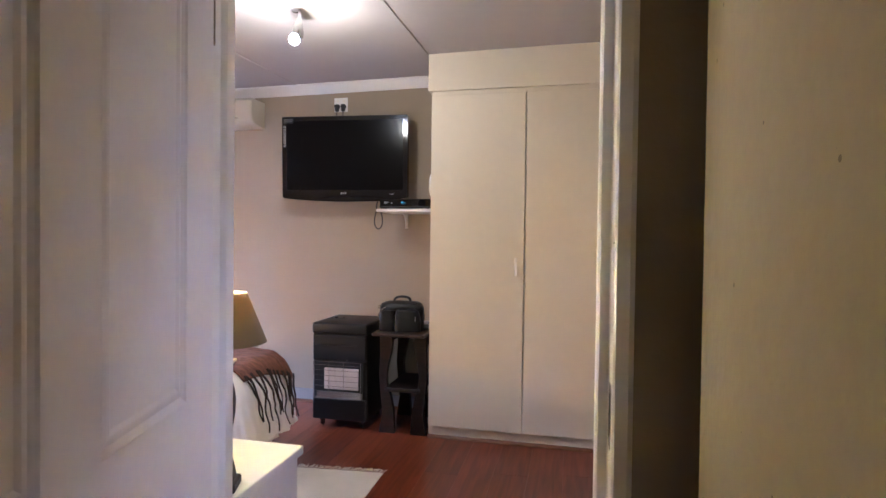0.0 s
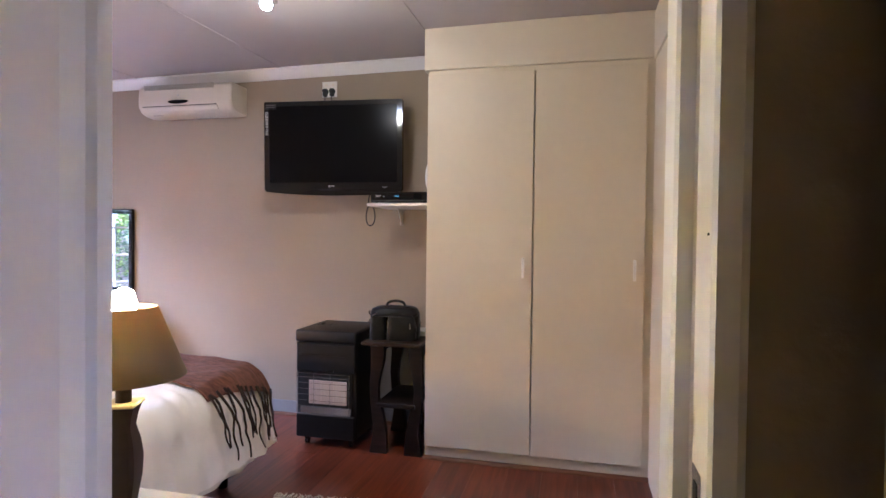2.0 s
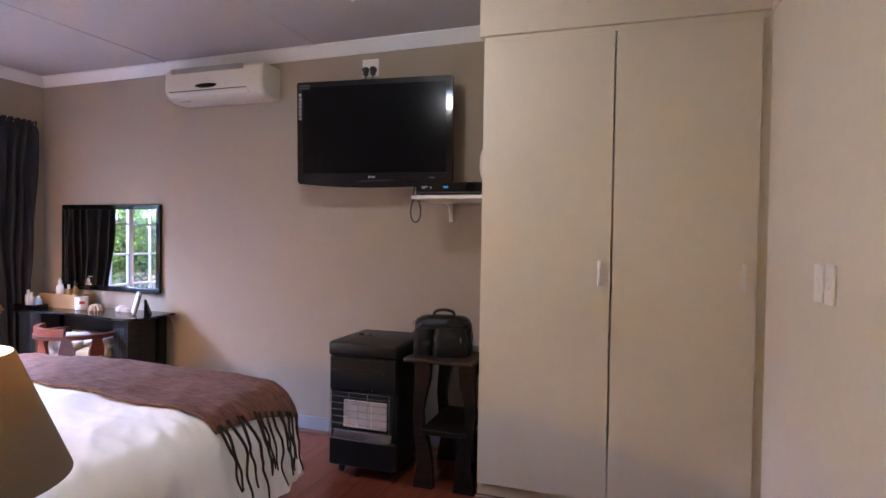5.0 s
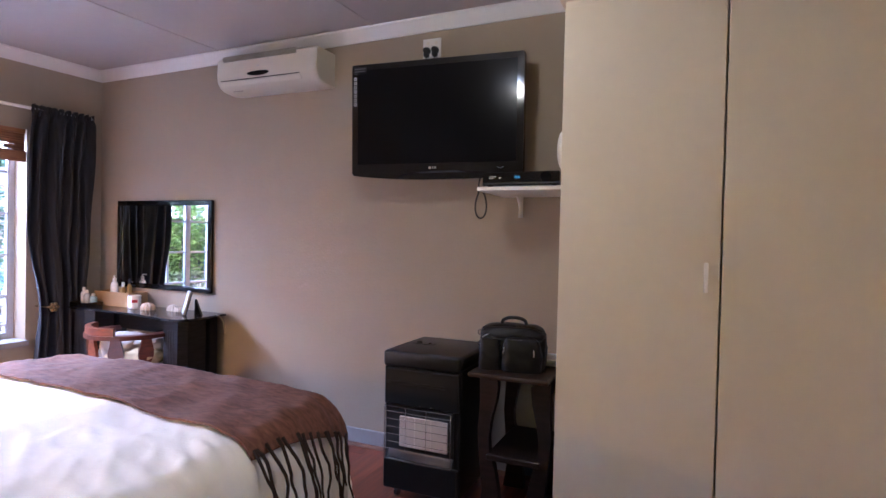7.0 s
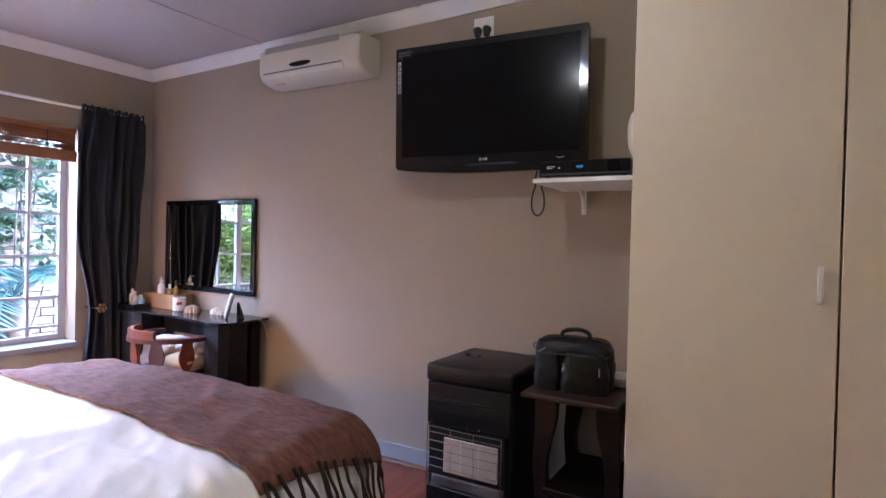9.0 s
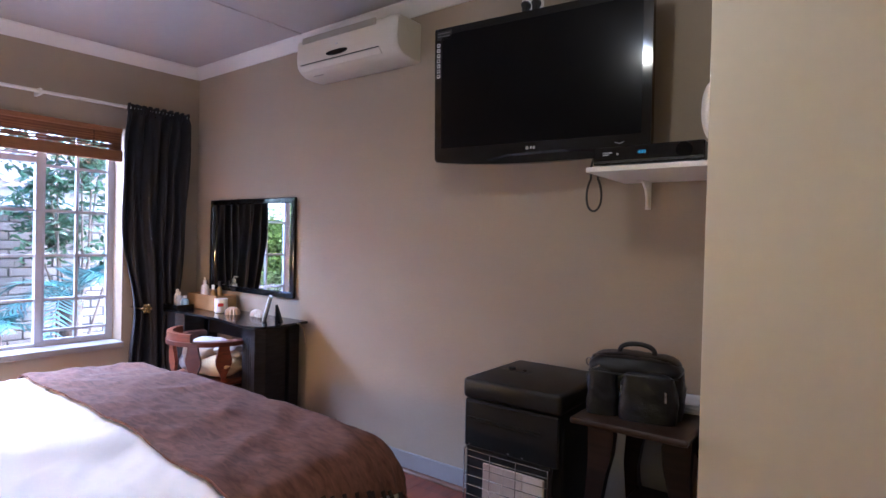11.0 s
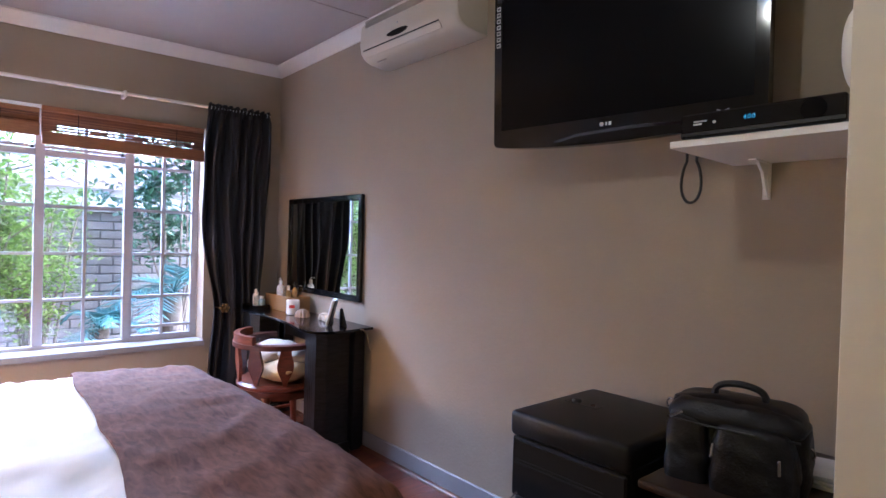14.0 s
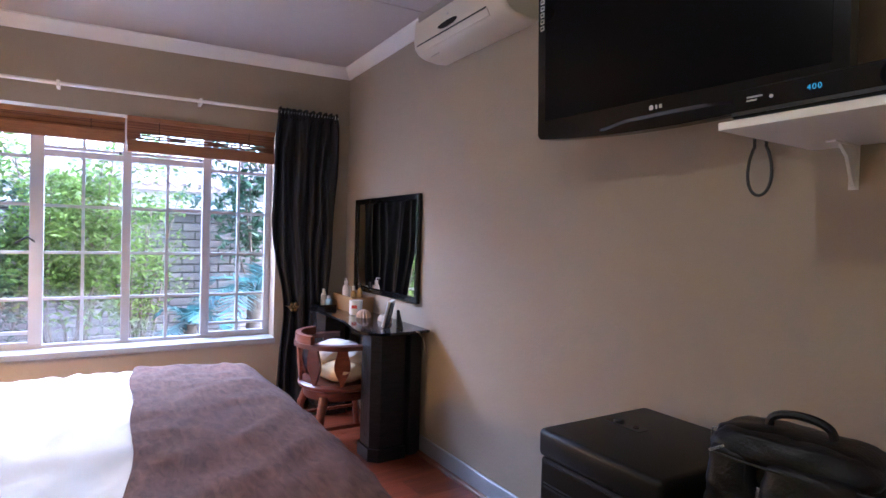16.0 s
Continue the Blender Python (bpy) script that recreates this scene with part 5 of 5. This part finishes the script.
def armchair():
    c = Vector((-3.115, 4.355, 0))
    ob = thing("captain_chair", c, "red-brown wooden captain's chair with curved back", "chair")

    def ring(r0, r1, z0, z1, a0, a1, sy=1.0, n=28):
        bm = bmesh.new()
        prev = None
        for i in range(n + 1):
            a = a0 + (a1 - a0) * i / n
            q = []
            for r, z in ((r0, z0), (r1, z0), (r1, z1), (r0, z1)):
                q.append(bm.verts.new((c.x + r * math.cos(a), c.y + r * sy * math.sin(a), z)))
            if prev:
                for k in range(4):
                    bm.faces.new((prev[k], prev[(k + 1) % 4], q[(k + 1) % 4], q[k]))
            else:
                bm.faces.new(q)
            prev = q
        bm.faces.new(prev)
        bmesh.ops.recalc_face_normals(bm, faces=bm.faces)
        return bm

    part("seat", lathe((c.x, c.y, 0.345), [(0.225, 0.0), (0.245, 0.012), (0.25, 0.03), (0.235, 0.045)], 36), M["redwood"], ob, smooth=True)
    part("seat_apron", lathe((c.x, c.y, 0.295), [(0.215, 0.0), (0.22, 0.05)], 36), M["redwood"], ob, smooth=True)
    part("arm_rail", ring(0.215, 0.275, 0.595, 0.621, math.radians(160), math.radians(380)), M["redwood"], ob, smooth=True)
    part("crest_rail", ring(0.235, 0.268, 0.621, 0.668, math.radians(200), math.radians(300)), M["redwood"], ob, "carved curved crest rail", smooth=True)
    for deg in (178, 222, 262, 302, 342):
        a = math.radians(deg)
        p = c + Vector((0.235 * math.cos(a), 0.235 * math.sin(a), 0.385))
        q = c + Vector((0.25 * math.cos(a), 0.25 * math.sin(a), 0.603))
        s = Vector((-math.sin(a), math.cos(a), 0))
        o = Vector((math.cos(a), math.sin(a), 0)) * 0.009
        bm = bmesh.new()
        prev = None
        for i in range(13):
            f = i / 12
            w = 0.020 + 0.026 * math.sin(math.pi * f) ** 2 + 0.010 * (f - 0.5) * 2
            m = p.lerp(q, f)
            k = [bm.verts.new(m + s * w + o), bm.verts.new(m - s * w + o), bm.verts.new(m - s * w - o), bm.verts.new(m + s * w - o)]
            if prev:
                for j in range(4):
                    bm.faces.new((prev[j], prev[(j + 1) % 4], k[(j + 1) % 4], k[j]))
            else:
                bm.faces.new(k)
            prev = k
        bm.faces.new(prev)
        part("splat", bm, M["redwood"], ob)
    for dx, dy in ((-1, -1), (1, -1), (-1, 1), (1, 1)):
        top, foot = c + Vector((0.15 * dx, 0.15 * dy, 0.31)), c + Vector((0.21 * dx, 0.21 * dy, 0.0))
        part("leg", tube([top, top.lerp(foot, 0.3) + Vector((0.012 * dx, 0.012 * dy, 0)), top.lerp(foot, 0.7), foot], 0.028, 12, taper=0.017), M["redwood"], ob, smooth=True)
    for dx in (-1, 1):
        part("stretcher", tube([c + Vector((0.19 * dx, -0.185, 0.14)), c + Vector((0.19 * dx, 0.185, 0.14))], 0.011, 8), M["redwood"], ob)

    for n, (m, dx, dy, z, sx, sy, sz, rz) in enumerate((("cushion", 0.06, -0.02, 0.455, 0.19, 0.13, 0.065, 10), ("cushionw", -0.05, 0.0, 0.50, 0.17, 0.15, 0.10, -15), ("cushionw", 0.03, 0.05, 0.532, 0.17, 0.12, 0.055, 12), ("cushionb", -0.15, -0.06, 0.46, 0.05, 0.10, 0.06, 30))):
        t = bmesh.new()
        bmesh.ops.create_icosphere(t, subdivisions=4, radius=1)
        for v in t.verts:
            e = v.co.copy()
            for k in range(3):
                e[k] = math.copysign(abs(e[k]) ** 0.8, e[k])
            e += Vector(noise.noise_vector(e * 2.2 + Vector((n, 0, 0)))) * 0.13
            v.co = (c.x + dx + e.x * sx, c.y + dy + e.y * sy, z + e.z * sz)
        turn(t, (c.x + dx, c.y + dy, z), 0, 0, rz)
        cu = thing("cushion", (c.x + dx, c.y + dy, z - sz), "soft rumpled cushion piled on the wooden chair", "cushion", "cushions on the chair")
        part("cover", t, M[m], cu, smooth=True)


armchair()


# ---- things on the dressing table ----
TZ = 0.7285


def bottle(x, y, h, r, m, capm, label, pump=False):
    ob = thing("bottle", (x, y, TZ), label, "bottle", "toiletries on the dressing table")
    z = bottle.base
    part("body", lathe((x, y, z), [(r * 0.9, 0), (r, 0.006), (r, h * 0.62), (r * 0.85, h * 0.72), (r * 0.4, h * 0.78), (r * 0.4, h * 0.8)], 16), M[m], ob, smooth=True)
    cap = part("cap", lathe((x, y, z + h * 0.8), [(r * 0.5, 0), (r * 0.5, h * (0.1 if pump else 0.2))], 14), M[capm], ob, smooth=True)
    if pump:
        part("nozzle", tube([(x, y, z + h * 0.9), (x, y, z + h * 0.98), (x + 0.022, y - 0.02, z + h * 0.97)], 0.004, 6), M[capm], cap)


tray = thing("tray", (-3.755, 4.465, TZ), "shallow black tray holding toiletries on the desk", "tray")
bm = box(-3.84, -3.66, 4.40, 4.53, TZ, TZ + 0.006)
for a in ((-3.84, -3.66, 4.40, 4.408), (-3.84, -3.66, 4.522, 4.53), (-3.84, -3.832, 4.408, 4.522), (-3.668, -3.66, 4.408, 4.522)):
    box(*a, TZ + 0.006, TZ + 0.03, bm=bm)
part("tray_body", bm, M["gloss"], tray)
bottle.base = TZ + 0.006
bottle(-3.805, 4.485, 0.125, 0.021, "white", "plastic", "white toiletry bottle standing in the black tray")
bottle(-3.75, 4.47, 0.11, 0.022, "grey", "plastic", "grey toiletry bottle standing in the black tray")
bottle(-3.70, 4.485, 0.085, 0.024, "blue", "white", "pale blue squat bottle standing in the black tray")
crate = thing("storage_box", (-3.65, 4.61, TZ), "brown open storage box full of toiletries", "box")
for a in ((-3.78, -3.40, 4.545, 4.555), (-3.78, -3.40, 4.688, 4.698), (-3.78, -3.77, 4.555, 4.688), (-3.41, -3.40, 4.555, 4.688)):
    part("side", box(*a, TZ, TZ + 0.105, 0.001), M["card"], crate)
part("bottom", box(-3.77, -3.41, 4.555, 4.688, TZ, TZ + 0.01), M["card"], crate)
bottle.base = TZ + 0.011
bottle(-3.60, 4.575, 0.215, 0.026, "white", "white", "white pump bottle in the brown box", True)
bottle(-3.56, 4.615, 0.16, 0.02, "amber", "plastic", "amber scent bottle in the brown box")
bottle(-3.545, 4.655, 0.185, 0.019, "amber", "black", "amber bottle with black cap in the box")
bottle(-3.66, 4.625, 0.15, 0.02, "plastic", "white", "cream lotion bottle in the brown box")
mug = thing("mug", (-3.345, 4.545, TZ), "white mug with a red printed badge", "mug")
part("cup", lathe((-3.345, 4.545, TZ), [(0.036, 0), (0.042, 0.004), (0.043, 0.095), (0.039, 0.095), (0.037, 0.01)], 24), M["white"], mug, smooth=True)
part("badge", turn(box(-3.363, -3.327, 4.5005, 4.5025, TZ + 0.045, TZ + 0.066), (-3.345, 4.545, TZ), 0, 0, 55), M["red"], mug, "red printed badge")


def seashell(x, y, r, m, label):
    ob = thing("seashell", (x, y, TZ), label, "seashell", "shells on the dressing table")

    def fn(u, v):
        a = u * 2 * math.pi
        ridge = 1 + 0.10 * math.cos(a * 13)
        s = math.sin(v * math.pi / 2)
        return (x + r * s * ridge * math.cos(a), y + r * s * ridge * math.sin(a) * 0.8, TZ + 0.002 + r * 0.95 * math.cos(v * math.pi / 2) ** 0.8)

    bm = surface(fn, 78, 10)
    bmesh.ops.remove_doubles(bm, verts=bm.verts, dist=0.0004)
    part("shell", bm, M[m], ob, smooth=True)


seashell(-3.20, 4.54, 0.053, "shell", "ridged brown sea shell on the desk")
seashell(-3.02, 4.60, 0.046, "shellw", "pale knobbly sea shell on the desk")
seashell(-2.95, 4.585, 0.036, "shellw", "pale knobbly sea shell on the desk")
photo = thing("photo_frame", (-2.78, 4.53, TZ), "silver photo frame standing angled on the desk", "photo frame")
pv = (-2.80, 4.52, TZ)
part("border", turn(turn(box(-2.865, -2.745, 4.489, 4.507, TZ, TZ + 0.155, 0.004), pv, -14), pv, 0, 0, -38), M["silver"], photo)
part("backing", turn(turn(box(-2.862, -2.748, 4.507, 4.513, TZ + 0.002, TZ + 0.152), pv, -14), pv, 0, 0, -38), M["black"], photo)
part("picture", turn(turn(box(-2.85, -2.76, 4.4875, 4.4892, TZ + 0.016, TZ + 0.14), pv, -14), pv, 0, 0, -38), M["paper"], photo)
part("strut", extrude([(-2.775, TZ), (-2.715, TZ), (-2.722, TZ + 0.012), (-2.768, TZ + 0.10), (-2.775, TZ + 0.10)], "y", 4.56, 4.575), M["black"], photo, "black folding easel back")

# ---- garden ----
structure("ground", box(-60, 60, -50, 60, -0.45, -0.30), M["soil"], "pale gravelly garden ground outside the window", "ground")
GX = -6.25
# Never in view: added to hold back sky light at the side window.
structure("yard_wall", box(EX + 1.25, EX + 1.45, -6, 10, -0.35, 2.25), M["mortar"], "unseen plain wall, added to cut the side window's daylight", "wall")
gw = structure("garden_wall", box(GX - 0.2, GX - 0.012, -3, 9.5, -0.35, 1.42), M["mortar"], "pale brick garden wall behind the plants", "garden wall")
structure("coping", box(GX - 0.24, GX + 0.03, -3, 9.5, 1.42, 1.49, 0.008), M["brick"], "brick coping on the garden wall", "coping")
house = thing("neighbour_house", (-17, 6, -0.3), "pale plastered house with a brown corrugated roof", "house")
part("wall", box(-22, -16.5, -4, 22, -0.3, 2.6), M["plaster"], house)
part("roof", surface(lambda u, v: (-15.9 - v * 3.0, -4.6 + u * 27, 2.45 + v * 1.1 + 0.05 * math.sin(u * 27 * 2 * math.pi / 0.35)), 460, 1, 0.03), M["roof"], house)
part("fascia", box(-15.98, -15.92, -4.6, 22.4, 2.28, 2.42), M["roof"], house)


def leaves(centres, count, spread, size, rng, mesh=None):
    verts, faces = [], []
    for _ in range(count):
        c, r = rng.choice(centres)
        while True:
            d = Vector((rng.uniform(-1, 1), rng.uniform(-1, 1), rng.uniform(-1, 1)))
            if d.length < 1:
                break
        p = Vector(c) + Vector((d.x * r * spread[0], d.y * r * spread[1], d.z * r * spread[2]))
        s = size * rng.uniform(0.6, 1.3)
        m = Euler((rng.uniform(-1.0, 1.0), rng.uniform(-1.0, 1.0), rng.uniform(0, 6.28))).to_matrix()
        b = len(verts)
        for q in ((0, -s, 0), (s * 0.42, -s * 0.1, s * 0.12), (0, s, 0), (-s * 0.42, -s * 0.1, s * 0.12)):
            verts.append(p + m @ Vector(q))
        faces += [(b, b + 1, b + 2), (b, b + 2, b + 3)]
    me = bpy.data.meshes.new("crown")
    me.from_pydata(verts, [], faces)
    return me


def shrub(name, x, y, height, width, count, size, m, seed, label, low=0.35):
    rng = random.Random(seed)
    ob = thing(name, (x, y, -0.3), label, "shrub")
    bm = bmesh.new()
    tips = []
    for k in range(9):
        a = k * 2.4 + rng.uniform(-0.3, 0.3)
        lean = rng.uniform(0.15, 1.0) * width
        top = Vector((x + 0.55 * lean * math.cos(a), y + lean * math.sin(a), -0.3 + height * rng.uniform(0.6, 1.0)))
        pts = [Vector((x + rng.uniform(-0.05, 0.05), y + rng.uniform(-0.12, 0.12), -0.3)), Vector((x, y, -0.3)).lerp(top, 0.4) + Vector((0, rng.uniform(-0.1, 0.1), 0.1)), top]
        tube(pts, 0.018, 6, bm, taper=0.005)
        for f in (low, low + (0.95 - low) / 3, low + (0.95 - low) / 1.5, 0.95):
            tips.append((pts[1].lerp(top, (f - 0.3) / 0.7), width * rng.uniform(0.22, 0.42)))
            side = Vector((rng.uniform(-0.3, 0.3), rng.uniform(-0.5, 0.5), rng.uniform(0, 0.35))) * width
            q = pts[1].lerp(top, (f - 0.3) / 0.7)
            tube([q, q + side], 0.006, 5, bm, taper=0.003)
            tips.append((q + side, width * rng.uniform(0.15, 0.3)))
    part("trunk", bm, M["bark"], ob)
    me = leaves(tips, count, (0.8, 1.0, 0.85), size, rng)
    me.materials.append(M[m])
    crown = new("crown", me)
    crown.parent = ob
    crown.matrix_basis = Matrix.Translation(-Vector(ob.location))
    tagged(crown, "loose crown of small leaves", kind="stuff")


def palm(x, y, h, n, length, seed, label, droop=1.0):
    rng = random.Random(seed)
    ob = thing("palm", (x, y, -0.3), label, "palm", "palms outside the window")
    part("trunk", lathe((x, y, -0.3), [(0.10, 0), (0.09, h * 0.5), (0.07, h)], 12), M["bark"], ob, smooth=True)
    for k in range(n):
        a = k * 2.399 + rng.uniform(-0.2, 0.2)
        el = rng.uniform(0.25, 1.15)
        stem = []
        for i in range(12):
            f = i / 11
            out = length * f * math.cos(el) * (1 - 0.1 * f)
            up = length * (math.sin(el) * f - droop * 0.75 * f * f)
            stem.append(Vector((x + out * math.cos(a), y + out * math.sin(a), h - 0.3 + up)))
        bm = tube(stem, 0.007, 5, None, taper=0.002)
        for i in range(2, 12):
            for sub in (0.0, 0.5):
                if i == 11 and sub:
                    continue
                p = stem[i].lerp(stem[min(i + 1, 11)], sub)
                d = (stem[i] - stem[i - 1]).normalized()
                s = d.cross(Vector((0, 0, 1))).normalized()
                ln = length * 0.30 * math.sin(math.pi * (0.15 + 0.8 * i / 11))
                for sg in (-1, 1):
                    tip = p + (s * sg * 0.85 + d * 0.55 + Vector((0, 0, -0.15 + rng.uniform(-0.1, 0.2)))).normalized() * ln
                    w = d * 0.008
                    mid = p.lerp(tip, 0.5)
                    vs = [bm.verts.new(q) for q in (p - w, mid - w * 1.2, tip, mid + w * 1.2, p + w)]
                    bm.faces.new(vs)
        part("frond", bm, M["palm"], ob)


shrub("garden_shrub", -5.5, 2.85, 2.5, 0.92, 12000, 0.029, "leaf", 3, "bright yellow-green leafy shrub outside the window", 0.48)
shrub("garden_shrub", -5.7, 2.2, 2.0, 0.6, 3200, 0.034, "leafd", 5, "dark green leafy shrub outside the window")
shrub("garden_shrub", -5.6, 3.4, 1.9, 0.45, 2300, 0.026, "leaf", 8, "yellow-green shrub against the garden wall")
shrub("garden_tree", -5.75, 4.5, 3.0, 0.6, 3000, 0.045, "leafd", 11, "small leafy tree by the garden wall", 0.62)
shrub("garden_shrub", -5.7, 1.1, 2.3, 0.8, 3500, 0.045, "leafd", 21, "dark green leafy shrub by the garden wall")
palm(-5.3, 4.35, 1.0, 13, 0.9, 2, "blue-green palm with arching fronds near the window")
palm(-5.15, 3.75, 0.75, 6, 0.6, 6, "low blue-green palm by the brick wall")

# ---- pieces: floor planks, garden bricks ----
rng = random.Random(12)
plank_meshes = {}


def piece(name, key, size, bevel, material, parent, place, store):
    if key not in store:
        bm = box(-size[0] / 2, size[0] / 2, -size[1] / 2, size[1] / 2, -size[2] / 2, size[2] / 2, bevel)
        me = bpy.data.meshes.new(name)
        bm.to_mesh(me)
        bm.free()
        me.materials.append(material)
        store[key] = me
    ob = new(name, store[key])
    ob.parent = parent
    ob.location = place
    return ob


PW, PL = 0.192, 1.28
x, col = WX, 0
while x < EX:
    w = min(PW, EX - x)
    y = SYH - 0.0 - (col * 0.47 % 1.0) * PL
    while y < NY:
        a, b = max(y, SYH), min(y + PL, NY)
        if b - a > 0.02:
            piece("plank", (round(w, 3), round(b - a, 3)), (w - 0.0006, b - a - 0.0006, 0.006), 0.0004, M["floor"], floor, (x + w / 2, (a + b) / 2, -0.003), plank_meshes)
        y += PL
    x, col = x + PW, col + 1
piece("hall_board", "hall", (HX1 - HX0, SYH - HY0, 0.006), 0.0, M["floor"], floor, ((HX0 + HX1) / 2, (HY0 + SYH) / 2, -0.003), plank_meshes)

brick_meshes = {}
extra = bmesh.new()
BL, BH = 0.235, 0.086
for row in range(20):
    z = -0.30 + row * BH
    k = 0
    y = -3 + (row % 2) * BL / 2
    while y < 9.3:
        near = 2.7 < y < 6.2 and row >= 5
        p = (GX - 0.006 + rng.uniform(-0.002, 0.002), y + BL / 2, z + BH / 2)
        if near:
            piece("brick", "b%d" % (k % 3), (0.02, BL - 0.013 - 0.002 * (k % 3), BH - 0.013), 0.004, M["brick"], gw, p, brick_meshes)
        else:
            box(p[0] - 0.01, p[0] + 0.01, y + 0.0065, y + BL - 0.0065, z + 0.0065, z + BH - 0.0065, bm=extra)
        y += BL
        k += 1
tagged(part("brickwork", extra, M["brick"], gw), "pale bricks of the garden wall further along", kind="stuff")
